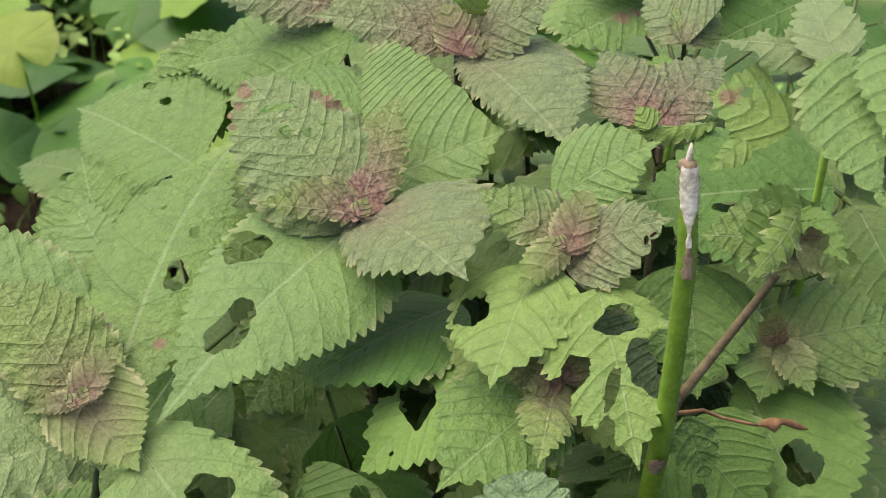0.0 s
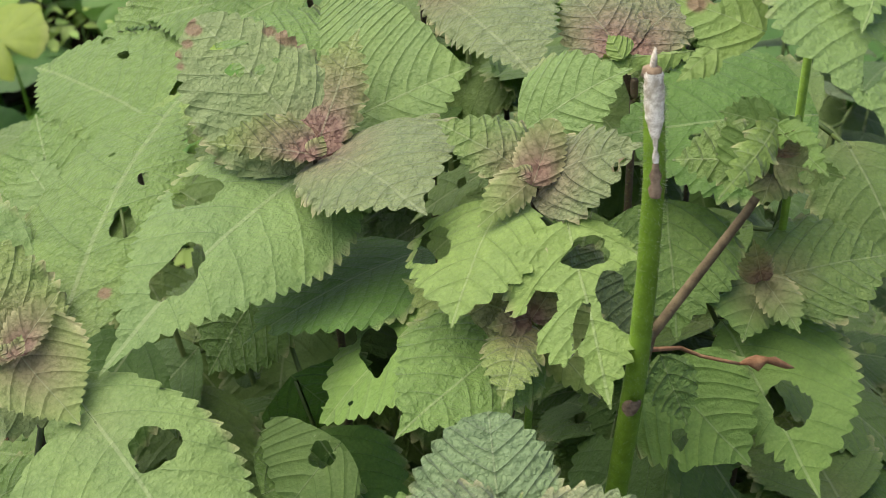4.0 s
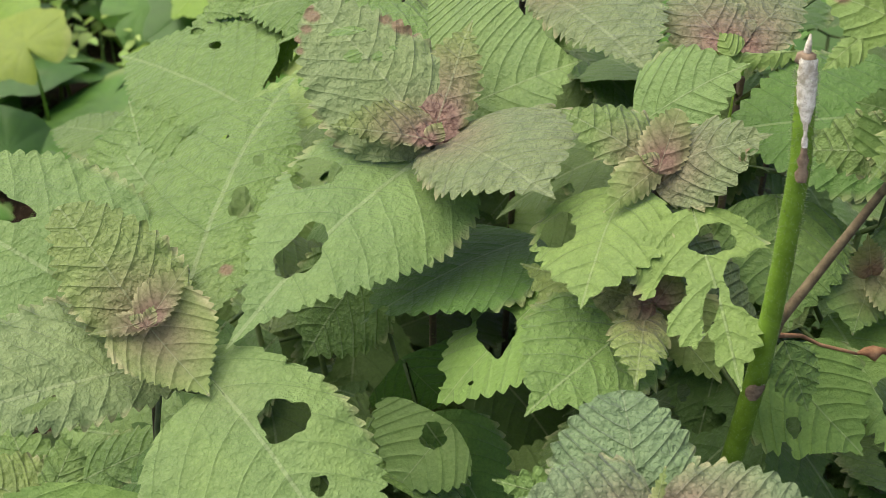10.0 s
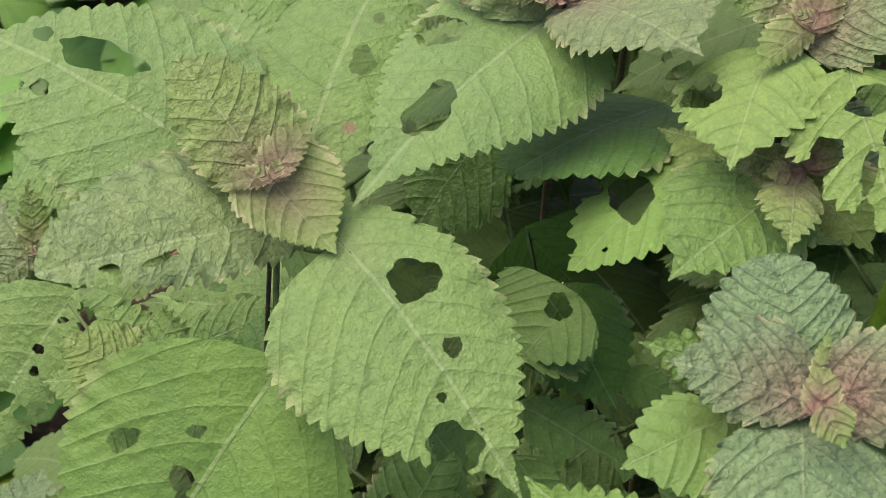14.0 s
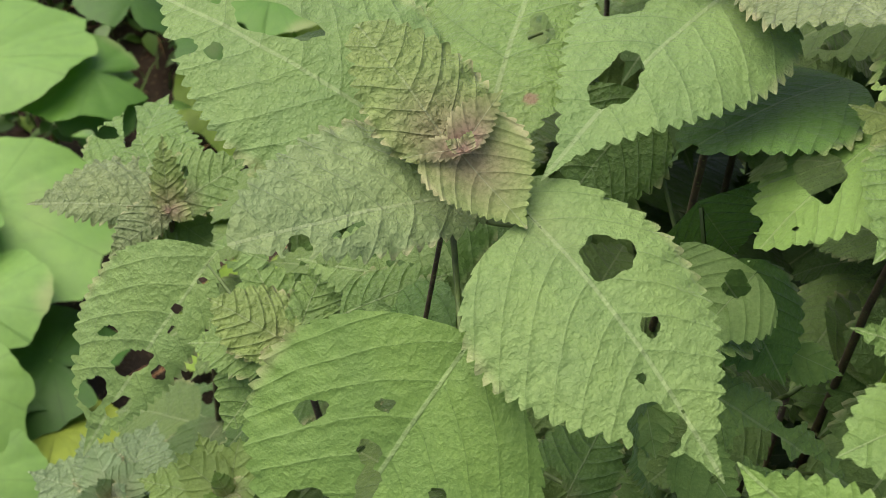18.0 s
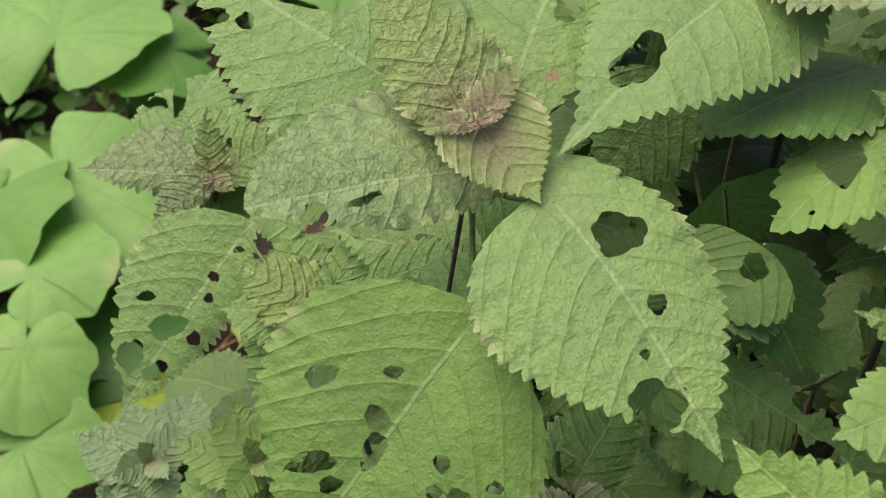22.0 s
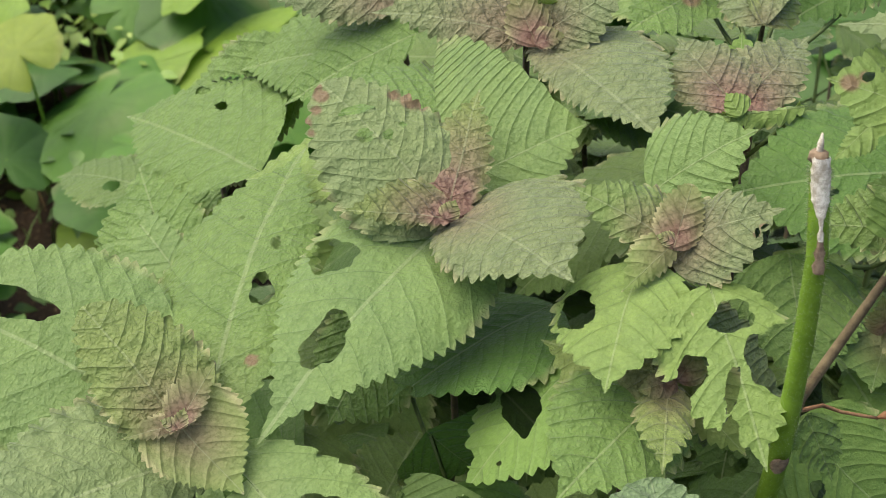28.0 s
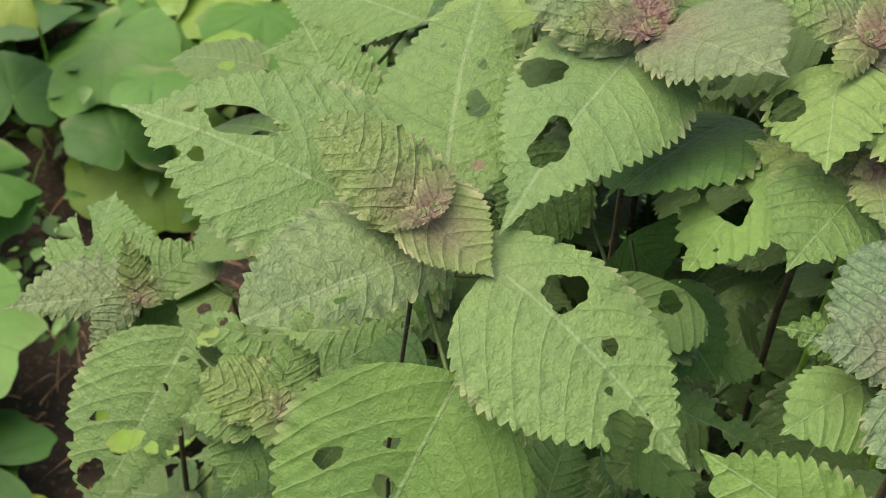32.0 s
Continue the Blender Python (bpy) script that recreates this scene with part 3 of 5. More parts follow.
leaf(shoot, (0.0520, -0.0080, 1.2540), (0.0204, 0.0124, 1.2620), (0.0290, -0.3258, 0.9450), 0.0094, 0.0158, "mid", 0.7, plump=0.7, bow=0.05)
leaf(shoot, (0.0523, -0.0130, 1.2560), (0.0604, 0.0049, 1.2678), (-0.0572, -0.5304, 0.8458), 0.0092, 0.0076, "olive", 0.95, blunt=1, bow=0.05, teeth=12)
leaf(shoot, (0.0526, -0.0065, 1.2500), (0.0875, -0.0142, 1.2720), (-0.5552, -0.2213, 0.8018), 0.0143, 0.0202, "grey", 0.75, holes=[(0.0321, 0.0063, 0.0005, 0.0016, 0.0007, -0.0002), (0.0348, 0.0048, 0.0017, -0.0001, 0.0002, 0.0005)], spots=[(0.0317, 0.0068, 0.0013), (0.0340, 0.0045, 0.0011)], plump=0.9, bow=0.05)
leaf(shoot, (0.0528, -0.0115, 1.2560), (0.0338, -0.0242, 1.2468), (-0.0579, -0.5316, 0.8450), 0.0046, 0.0096, "yellow", 0.6, plump=0.7, bow=0.05)
leaf(shoot, (0.0510, -0.0175, 1.2620), (0.0457, -0.0149, 1.2633), (-0.0562, -0.5324, 0.8446), 0.0023, 0.0033, "yellow", 0.9, plump=0.6)
leaf(shoot, (0.0522, 0.0284, 1.2460), (0.0884, 0.0335, 1.2680), (-0.4390, -0.3865, 0.8111), 0.0224, 0.0169, "light", 0, plump=0.8, bow=0.05)

shoot = shoot_at((0.0515, -0.0401, 1.2150), (0.0691, 0.0508, 0.0000), "brown-purple perilla shoot under chewed leaves", STEM, 0.0017)
leaf(shoot, (0.0499, -0.0441, 1.2250), (0.0080, -0.0172, 1.2180), (-0.3631, -0.3401, 0.8675), 0.0201, 0.0070, "olive", 0.6)
leaf(shoot, (0.0470, -0.0453, 1.2180), (0.0072, -0.0859, 1.2150), (0.0244, -0.0975, 0.9949), 0.0211, 0.0284, "mid", 0.1)
leaf(shoot, (0.0476, -0.0484, 1.2250), (0.0396, -0.0880, 1.2300), (0.0903, 0.1067, 0.9902), 0.0090, 0.0103, "olive", 0.6, fold=0.3)
leaf(shoot, (0.0531, -0.0432, 1.2200), (0.0719, -0.0662, 1.2100), (-0.2620, -0.5575, 0.7878), 0.0178, 0.0084, "olive", 0.4)
leaf(shoot, (0.0503, -0.0477, 1.2280), (0.0579, -0.0447, 1.2400), (-0.1949, -0.9146, 0.3542), 0.0059, 0.0070, "olive", 1.0, fold=0.3)
leaf(shoot, (0.0494, -0.0477, 1.2280), (0.0361, -0.0538, 1.2300), (0.3564, -0.5221, 0.7748), 0.0068, 0.0048, "olive", 1.0, fold=0.3)
leaf(shoot, (0.0551, -0.0419, 1.2200), (0.0914, -0.0370, 1.2050), (0.3825, -0.5413, 0.7488), 0.0286, 0.0118, "grey", 0.3)
leaf(shoot, (0.0188, -0.0276, 1.2150), (-0.0220, -0.0589, 1.1850), (-0.6113, 0.0388, 0.7904), 0.0298, 0.0298, "bright", 0, holes=[(0.0235, 0.0040, -0.0021, -0.0116, 0.0075, -0.0062), (0.0283, 0.0284, -0.0041, -0.0060, 0.0024, -0.0058), (0.0470, -0.0142, -0.0014, -0.0026, 0.0010, -0.0017), (0.0422, -0.0068, -0.0005, -0.0010, 0.0006, -0.0010), (0.0502, 0.0142, -0.0028, -0.0079, 0.0030, -0.0039), (0.0564, -0.0007, -0.0024, -0.0045, 0.0014, -0.0025)])
leaf(shoot, (0.0119, 0.0139, 1.2020), (-0.0479, -0.0278, 1.1980), (-0.2213, 0.2258, 0.9487), 0.0365, 0.0365, "deep", 0, holes=[(0.0657, -0.0010, -0.0042, 0.0002, 0.0006, -0.0029)], plump=0.9)

shoot = shoot_at((0.1293, -0.0103, 1.1850), (0.0817, 0.0767, 0.0000), "dark green perilla shoot with smooth eaten leaves")
leaf(shoot, (0.1518, 0.0347, 1.2450), (0.0788, 0.0365, 1.2350), (-0.1376, -0.2152, 0.9668), 0.0369, 0.0359, "deep", 0, holes=[(0.0371, -0.0074, -0.0053, -0.0001, 0.0001, -0.0024), (0.0411, -0.0023, -0.0008, -0.0001, 0.0001, -0.0008)])
leaf(shoot, (0.1022, 0.0162, 1.2200), (0.1016, -0.0316, 1.2000), (-0.0028, -0.3858, 0.9226), 0.0258, 0.0259, "mid", 0)
leaf(shoot, (0.1222, -0.0162, 1.1900), (0.1443, -0.0805, 1.1750), (-0.1413, -0.2708, 0.9522), 0.0348, 0.0122, "bright", 0, holes=[(0.0367, -0.0057, -0.0011, -0.0069, 0.0087, -0.0002)], plump=0.9)
leaf(shoot, (0.0952, -0.0447, 1.1980), (0.1228, -0.0705, 1.1800), (-0.0140, -0.5828, 0.8125), 0.0231, 0.0249, "bright", 0, holes=[(0.0094, 0.0034, 0.0032, -0.0021, 0.0013, 0.0020), (0.0196, 0.0113, 0.0011, -0.0023, 0.0032, 0.0017), (0.0245, 0.0196, 0.0012, -0.0013, 0.0031, 0.0029), (0.0372, 0.0139, 0.0071, -0.0116, 0.0051, 0.0034)])

shoot = shoot_at((0.1361, -0.0046, 1.1970), (0.1120, 0.0653, 0.0000), "perilla shoot with small red heart leaf")
leaf(shoot, (0.1327, -0.0126, 1.2100), (0.1267, -0.0135, 1.2300), (0.0022, -0.9990, -0.0437), 0.0072, 0.0048, "olive", 1.0, fold=0.4)
leaf(shoot, (0.1333, -0.0126, 1.2100), (0.1418, -0.0348, 1.2060), (-0.3357, -0.2896, 0.8964), 0.0082, 0.0066, "mid", 0.6, fold=0.2)
leaf(shoot, (0.1359, -0.0080, 1.2060), (0.1815, -0.0005, 1.2100), (-0.0438, -0.2506, 0.9671), 0.0232, 0.0232, "mid", 0.45, plump=0.9)
leaf(shoot, (0.1347, -0.0074, 1.2040), (0.1242, -0.0311, 1.1980), (0.1573, -0.3075, 0.9385), 0.0093, 0.0226, "mid", 0.5)

shoot = shoot_at((0.1354, -0.0051, 1.3250), (0.1138, 0.0981, 0.0000), "tall pale perilla shoot with tattered leaves", STEM, 0.0017)
leaf(shoot, (0.1449, -0.0287, 1.3450), (0.1341, -0.0917, 1.3300), (0.1605, -0.2547, 0.9536), 0.0305, 0.0328, "light", 0, holes=[(0.0425, 0.0047, 0.0001, -0.0030, 0.0087, 0.0017)], plump=0.9)
leaf(shoot, (0.1435, -0.0365, 1.3550), (0.1302, -0.0653, 1.3450), (-0.0530, -0.3051, 0.9509), 0.0047, 0.0131, "light", 0)
leaf(shoot, (0.1140, -0.0305, 1.3240), (0.0897, -0.0223, 1.3300), (0.0454, -0.4986, 0.8657), 0.0128, 0.0168, "yellow", 0, holes=[(0.0151, 0.0040, -0.0018, 0.0012, -0.0007, -0.0010), (0.0115, 0.0076, -0.0011, 0.0005, -0.0003, -0.0009), (0.0054, 0.0128, -0.0048, -0.0001, -0.0006, -0.0043), (0.0200, -0.0103, -0.0030, -0.0004, -0.0001, -0.0036), (0.0063, 0.0009, -0.0015, 0.0006, -0.0002, -0.0007)], spots=[(0.0196, 0.0007, 0.0035), (0.0163, 0.0036, 0.0021)], plump=0.8, bow=0.02)
leaf(shoot, (0.1001, -0.0363, 1.3220), (0.0895, -0.0430, 1.3157), (-0.1403, -0.5522, 0.8218), 0.0057, 0.0031, "yellow", 0, plump=0.4)
leaf(shoot, (0.1230, -0.0217, 1.3450), (0.0947, -0.0096, 1.3400), (-0.3465, -0.4754, 0.8087), 0.0084, 0.0057, "grey", 0.1, holes=[(0.0225, -0.0049, -0.0039, -0.0003, -0.0003, -0.0019), (0.0251, 0.0029, -0.0044, 0.0009, -0.0007, -0.0019), (0.0148, 0.0040, -0.0024, 0.0002, -0.0007, -0.0022)], plump=0.6)
leaf(shoot, (0.1241, -0.0320, 1.3480), (0.1209, 0.0009, 1.3520), (-0.2333, -0.1397, 0.9623), 0.0098, 0.0109, "grey", 0.1, plump=0.8)
leaf(shoot, (0.1572, 0.0632, 1.3300), (0.1216, 0.0599, 1.3220), (-0.1757, -0.3386, 0.9244), 0.0150, 0.0160, "light", 0, holes=[(0.0204, -0.0018, -0.0036, -0.0002, 0.0014, -0.0059), (0.0254, 0.0102, -0.0033, -0.0028, 0.0005, -0.0031)], plump=0.7)

shoot = shoot_at((0.0950, 0.0690, 1.2380), (0.0888, 0.1129, 0.0000), "brownish perilla shoot with chewed yellow leaf")
leaf(shoot, (0.0899, 0.0751, 1.2460), (0.0730, 0.1153, 1.2520), (-0.1015, -0.1884, 0.9768), 0.0158, 0.0190, "grey", 0.95, plump=0.8)
leaf(shoot, (0.0917, 0.0751, 1.2460), (0.1263, 0.1134, 1.2520), (0.0480, -0.1966, 0.9793), 0.0174, 0.0139, "grey", 0.9, plump=0.8)
leaf(shoot, (0.0886, 0.0609, 1.2540), (0.0838, 0.0687, 1.2588), (-0.0957, -0.5641, 0.8201), 0.0039, 0.0065, "yellow", 0, plump=0.7)
leaf(shoot, (0.1134, 0.0665, 1.2520), (0.0694, 0.0616, 1.2500), (0.0286, -0.5910, 0.8062), 0.0061, 0.0012, "yellow", 0, holes=[(0.0301, -0.0041, -0.0045, 0.0001, 0.0002, -0.0014), (0.0134, 0.0012, -0.0050, 0.0003, 0.0002, -0.0012), (0.0381, 0.0020, -0.0032, 0.0003, 0.0002, -0.0011)], plump=0.8)
leaf(shoot, (0.0973, 0.0957, 1.2320), (0.1006, 0.1209, 1.2499), (-0.0996, -0.5674, 0.8174), 0.0133, 0.0161, "bright", 0, plump=0.7)

shoot = shoot_at((0.1139, 0.1398, 1.2370), (0.1184, 0.2534, 0.0000), "dull purple perilla shoot with scorched leaf", STEM, 0.0017)
leaf(shoot, (0.1845, 0.1958, 1.2300), (0.1308, 0.1692, 1.2200), (0.0068, -0.3636, 0.9315), 0.0124, 0.0295, "deep", 0)
leaf(shoot, (0.1109, 0.1275, 1.2500), (0.0967, 0.1641, 1.2500), (-0.3810, -0.1483, 0.9126), 0.0096, 0.0266, "grey", 0.4)
leaf(shoot, (0.1109, 0.1275, 1.2500), (0.1286, 0.1569, 1.2500), (0.3373, -0.2023, 0.9194), 0.0127, 0.0119, "olive", 0.5)
leaf(shoot, (0.1103, 0.1959, 1.2300), (0.0573, 0.1581, 1.2250), (0.0497, -0.1994, 0.9786), 0.0250, 0.0247, "mid", 0, holes=[(0.0300, -0.0205, -0.0064, -0.0041, 0.0033, -0.0038)], spots=[(0.0267, -0.0031, 0.0045), (0.0191, -0.0040, 0.0027)])
leaf(shoot, (0.1467, 0.2086, 1.2500), (0.0675, 0.1826, 1.2400), (-0.0293, -0.2795, 0.9597), 0.0231, 0.0420, "light", 0, holes=[(0.0556, -0.0166, -0.0110, 0.0006, 0.0006, -0.0040), (0.0361, -0.0236, -0.0048, -0.0020, 0.0021, -0.0044)])
leaf(shoot, (0.0986, 0.2041, 1.2200), (0.0369, 0.2554, 1.2100), (-0.2690, -0.1381, 0.9532), 0.0323, 0.0404, "light", 0)

shoot = shoot_at((0.1213, -0.0403, 1.2800), (0.0750, -0.0200, 0.0000), "perilla shoot with skeletonised leaves on brown twig", TWIG, 0.0016, [(0.0765, -0.0360, 0.5), (0.0785, -0.0535, 0.95), (0.0802, -0.0665, 1.15), (0.0828, -0.0695, 1.2240), (0.0855, -0.0675, 1.2400), (0.1170, -0.0370, 1.2630)])
leaf(shoot, (0.1197, -0.0454, 1.2900), (0.1114, -0.0316, 1.3020), (-0.1339, -0.6947, 0.7067), 0.0148, 0.0116, "mid", 0.2, holes=[(0.0123, -0.0015, -0.0010, 0.0053, -0.0031, -0.0006), (0.0192, -0.0048, -0.0015, 0.0030, -0.0025, -0.0012), (0.0128, 0.0099, -0.0049, 0.0046, -0.0019, -0.0020)])
leaf(shoot, (0.1189, -0.0414, 1.2850), (0.0952, -0.0201, 1.2700), (-0.7199, -0.4053, 0.5634), 0.0077, 0.0134, "mid", 0.4)
leaf(shoot, (0.1202, -0.0476, 1.2900), (0.1358, -0.0619, 1.2950), (-0.6494, -0.5171, 0.5576), 0.0074, 0.0067, "mid", 0.5, holes=[(0.0138, -0.0050, 0.0038, -0.0009, 0.0009, 0.0029), (0.0105, 0.0027, 0.0025, -0.0006, 0.0006, 0.0019)])
leaf(shoot, (0.1190, -0.0459, 1.3020), (0.0975, -0.0780, 1.3020), (0.4740, -0.3168, 0.8216), 0.0054, 0.0054, "yellow", 0)
leaf(shoot, (0.1189, -0.0465, 1.3020), (0.1285, -0.0704, 1.3020), (-0.6384, -0.2558, 0.7260), 0.0060, 0.0036, "bright", 0, holes=[(0.0117, 0.0023, 0.0051, -0.0012, 0.0013, 0.0034)])
leaf(shoot, (0.1191, -0.0433, 1.3000), (0.1046, -0.0331, 1.2980), (-0.5398, -0.6669, 0.5136), 0.0040, 0.0066, "mid", 0, holes=[(0.0117, -0.0030, -0.0042, 0.0019, -0.0007, -0.0014)])
leaf(shoot, (0.1220, -0.0414, 1.2850), (0.1170, -0.0490, 1.2750), (-0.2089, -0.7256, 0.6556), 0.0089, 0.0115, "olive", 0.8)
leaf(shoot, (0.1204, -0.0463, 1.2900), (0.1221, -0.0518, 1.3050), (-0.4082, -0.8707, -0.2742), 0.0061, 0.0044, "olive", 1.0)

shoot = shoot_at((0.0400, -0.1440, 1.2200), (0.0297, -0.0064, 0.0000), "bluish-green perilla shoot with purple heart")
leaf(shoot, (0.0551, -0.1390, 1.2120), (0.0848, -0.1524, 1.2020), (-0.0219, -0.6294, 0.7768), 0.0208, 0.0119, "mid", 0)
leaf(shoot, (0.0316, -0.1215, 1.2150), (-0.0035, -0.1135, 1.2180), (-0.0664, -0.5925, 0.8028), 0.0100, 0.0099, "mid", 0)
leaf(shoot, (0.0386, -0.1290, 1.2240), (0.0353, -0.0904, 1.2320), (-0.0648, -0.2079, 0.9760), 0.0252, 0.0187, "blue", 0.12, blunt=1, bow=0.04)
leaf(shoot, (0.0391, -0.1414, 1.2280), (0.0012, -0.1289, 1.2280), (-0.0777, -0.2366, 0.9685), 0.0116, 0.0207, "blue", 0.8, plump=0.95, bow=0.05)
leaf(shoot, (0.0419, -0.1402, 1.2280), (0.0893, -0.1388, 1.2360), (-0.1547, -0.2453, 0.9570), 0.0196, 0.0154, "blue", 0.85, plump=0.7, bow=0.05)
leaf(shoot, (0.0364, -0.1452, 1.2240), (0.0304, -0.1978, 1.2190), (-0.0444, -0.0896, 0.9950), 0.0257, 0.0240, "blue", 0.2, plump=0.95, bow=0.05)
leaf(shoot, (0.0192, -0.1361, 1.2120), (-0.0091, -0.1488, 1.2060), (-0.0889, -0.2585, 0.9619), 0.0184, 0.0135, "mid", 0.1, plump=0.9, bow=0.06, crinkle=1.1)
leaf(shoot, (0.0385, -0.1507, 1.2340), (0.0399, -0.1396, 1.2397), (-0.1201, -0.4428, 0.8885), 0.0049, 0.0053, "olive", 1, blunt=1, fold=0.0, teeth=8)
leaf(shoot, (0.0384, -0.1518, 1.2380), (0.0428, -0.1612, 1.2338), (-0.1212, -0.4457, 0.8869), 0.0061, 0.0050, "yellow", 0.7, plump=0.5, teeth=7)
leaf(shoot, (0.0397, -0.1377, 1.2320), (0.0439, -0.1250, 1.2391), (-0.1196, -0.4564, 0.8817), 0.0022, 0.0017, "olive", 0.5, plump=0.3, teeth=7)

shoot = shoot_at((0.1119, -0.1368, 1.1750), (0.1595, -0.0362, 0.0000), "bright green perilla shoot with chewed leaf")
leaf(shoot, (0.0983, -0.1496, 1.2050), (0.0812, -0.1280, 1.2150), (-0.1056, -0.4853, 0.8680), 0.0088, 0.0119, "yellow", 0, holes=[(0.0172, 0.0006, -0.0006, 0.0022, -0.0033, -0.0011)])
leaf(shoot, (0.1071, -0.1482, 1.1900), (0.1016, -0.1118, 1.2000), (-0.1730, -0.2846, 0.9429), 0.0116, 0.0101, "bright", 0)
leaf(shoot, (0.0123, -0.1876, 1.1900), (-0.0346, -0.1503, 1.2030), (-0.2749, -0.6053, 0.7470), 0.0306, 0.0182, "bright", 0)

shoot = shoot_at((-0.0764, -0.1130, 1.0800), (-0.0362, 0.0085, 0.0000), "dark purple-hearted perilla shoot in shade")
leaf(shoot, (-0.0810, -0.1113, 1.0750), (-0.1262, -0.1004, 1.0600), (-0.3735, -0.3906, 0.8414), 0.0167, 0.0212, "grey", 0)
leaf(shoot, (-0.0624, -0.1123, 1.0800), (-0.0260, -0.0959, 1.0700), (0.3725, -0.2889, 0.8819), 0.0058, 0.0083, "mid", 0)
leaf(shoot, (-0.0518, -0.1184, 1.0800), (-0.0129, -0.1085, 1.0800), (0.0923, -0.3647, 0.9265), 0.0078, 0.0067, "bright", 0)
leaf(shoot, (-0.0756, -0.0907, 1.0830), (-0.0585, -0.0492, 1.0850), (0.0551, -0.0707, 0.9960), 0.0197, 0.0155, "deep", 0.3, holes=[(0.0071, -0.0071, 0.0044, 0.0026, -0.0053, 0.0045), (0.0055, -0.0027, 0.0013, 0.0022, -0.0022, 0.0011)], blunt=1)
leaf(shoot, (-0.0740, -0.1069, 1.0850), (-0.0979, -0.1013, 1.0871), (-0.0082, -0.3757, 0.9267), 0.0081, 0.0096, "grey", 0.6, plump=0.8)
leaf(shoot, (-0.0736, -0.1080, 1.0860), (-0.0545, -0.1040, 1.0878), (-0.0088, -0.3752, 0.9269), 0.0141, 0.0081, "grey", 0.7, plump=0.7)
leaf(shoot, (-0.0736, -0.1114, 1.0900), (-0.0731, -0.1291, 1.0828), (-0.0089, -0.3745, 0.9272), 0.0135, 0.0152, "grey", 0.6, plump=0.7)
leaf(shoot, (-0.0740, -0.1130, 1.0920), (-0.0783, -0.1065, 1.0946), (-0.0084, -0.3742, 0.9273), 0.0022, 0.0032, "olive", 0.95, plump=0.7)

shoot = shoot_at((-0.0172, -0.0232, 1.1150), (-0.0294, 0.0079, 0.0000), "shaded perilla shoot with many eaten holes", STEM, 0.0017)
leaf(shoot, (-0.0501, -0.0704, 1.1300), (-0.0453, -0.0933, 1.1220), (-0.0771, -0.3433, 0.9361), 0.0105, 0.0101, "mid", 0)
leaf(shoot, (-0.0329, -0.0791, 1.1150), (-0.0129, -0.0964, 1.0950), (-0.0305, -0.7713, 0.6357), 0.0082, 0.0142, "mid", 0, holes=[(0.0162, 0.0004, 0.0007, -0.0012, 0.0011, 0.0007)])
leaf(shoot, (-0.0498, 0.0471, 1.1600), (-0.0777, 0.0301, 1.1200), (-0.4406, -0.6739, 0.5931), 0.0258, 0.0258, "mid", 0)
leaf(shoot, (-0.0329, -0.0183, 1.1700), (-0.0158, -0.0120, 1.1400), (0.3594, -0.9331, 0.0076), 0.0242, 0.0231, "deep", 0)
leaf(shoot, (-0.0160, -0.0462, 1.1650), (-0.0354, -0.0637, 1.1500), (-0.1510, -0.5401, 0.8280), 0.0166, 0.0257, "light", 0, holes=[(0.0061, 0.0022, -0.0030, -0.0034, 0.0038, -0.0035)])
leaf(shoot, (-0.0304, -0.0601, 1.1220), (0.0325, -0.0765, 1.0850), (0.3926, -0.3823, 0.8365), 0.0130, 0.0198, "mid", 0, holes=[(0.0314, 0.0076, 0.0112, 0.0000, -0.0015, 0.0065), (0.0368, -0.0088, 0.0054, -0.0027, 0.0021, 0.0032), (0.0522, 0.0037, 0.0081, 0.0001, -0.0014, 0.0049), (0.0098, 0.0140, 0.0010, -0.0007, 0.0013, 0.0026), (0.0200, 0.0268, 0.0012, -0.0008, 0.0005, 0.0009), (0.0563, -0.0105, 0.0021, -0.0025, 0.0028, 0.0037), (0.0235, 0.0154, 0.0035, -0.0004, -0.0000, 0.0020), (0.0437, 0.0136, 0.0038, -0.0010, 0.0001, 0.0024), (0.0411, -0.0195, 0.0053, -0.0015, 0.0021, 0.0032)], plump=0.9)
leaf(shoot, (-0.0248, -0.0305, 1.1500), (0.0015, -0.0573, 1.1200), (0.2494, -0.6036, 0.7573), 0.0229, 0.0175, "deep", 0, plump=0.9, bow=0.08)
leaf(shoot, (-0.0405, -0.0581, 1.1550), (-0.0067, -0.0284, 1.1350), (0.4356, 0.1057, 0.8939), 0.0243, 0.0214, "mid", 0, holes=[(0.0331, -0.0079, 0.0062, -0.0009, -0.0027, 0.0051), (0.0487, -0.0128, 0.0050, 0.0006, -0.0034, 0.0036)], plump=0.8)
leaf(shoot, (-0.0504, -0.0698, 1.1400), (-0.0467, -0.0844, 1.1100), (0.0978, -0.8898, 0.4457), 0.0071, 0.0094, "light", 0, plump=0.5)
leaf(shoot, (0.0064, -0.0359, 1.1150), (0.0251, -0.0445, 1.1129), (-0.1124, -0.4578, 0.8819), 0.0069, 0.0103, "bright", 0, plump=0.7)
leaf(shoot, (-0.0641, -0.0926, 1.1500), (-0.0409, -0.0844, 1.0800), (0.8797, -0.4080, 0.2444), 0.0196, 0.0051, "light", 0, holes=[(0.0447, -0.0073, 0.0079, -0.0070, 0.0192, 0.0033), (0.0229, 0.0040, 0.0056, -0.0035, 0.0060, 0.0034)], plump=0.8)

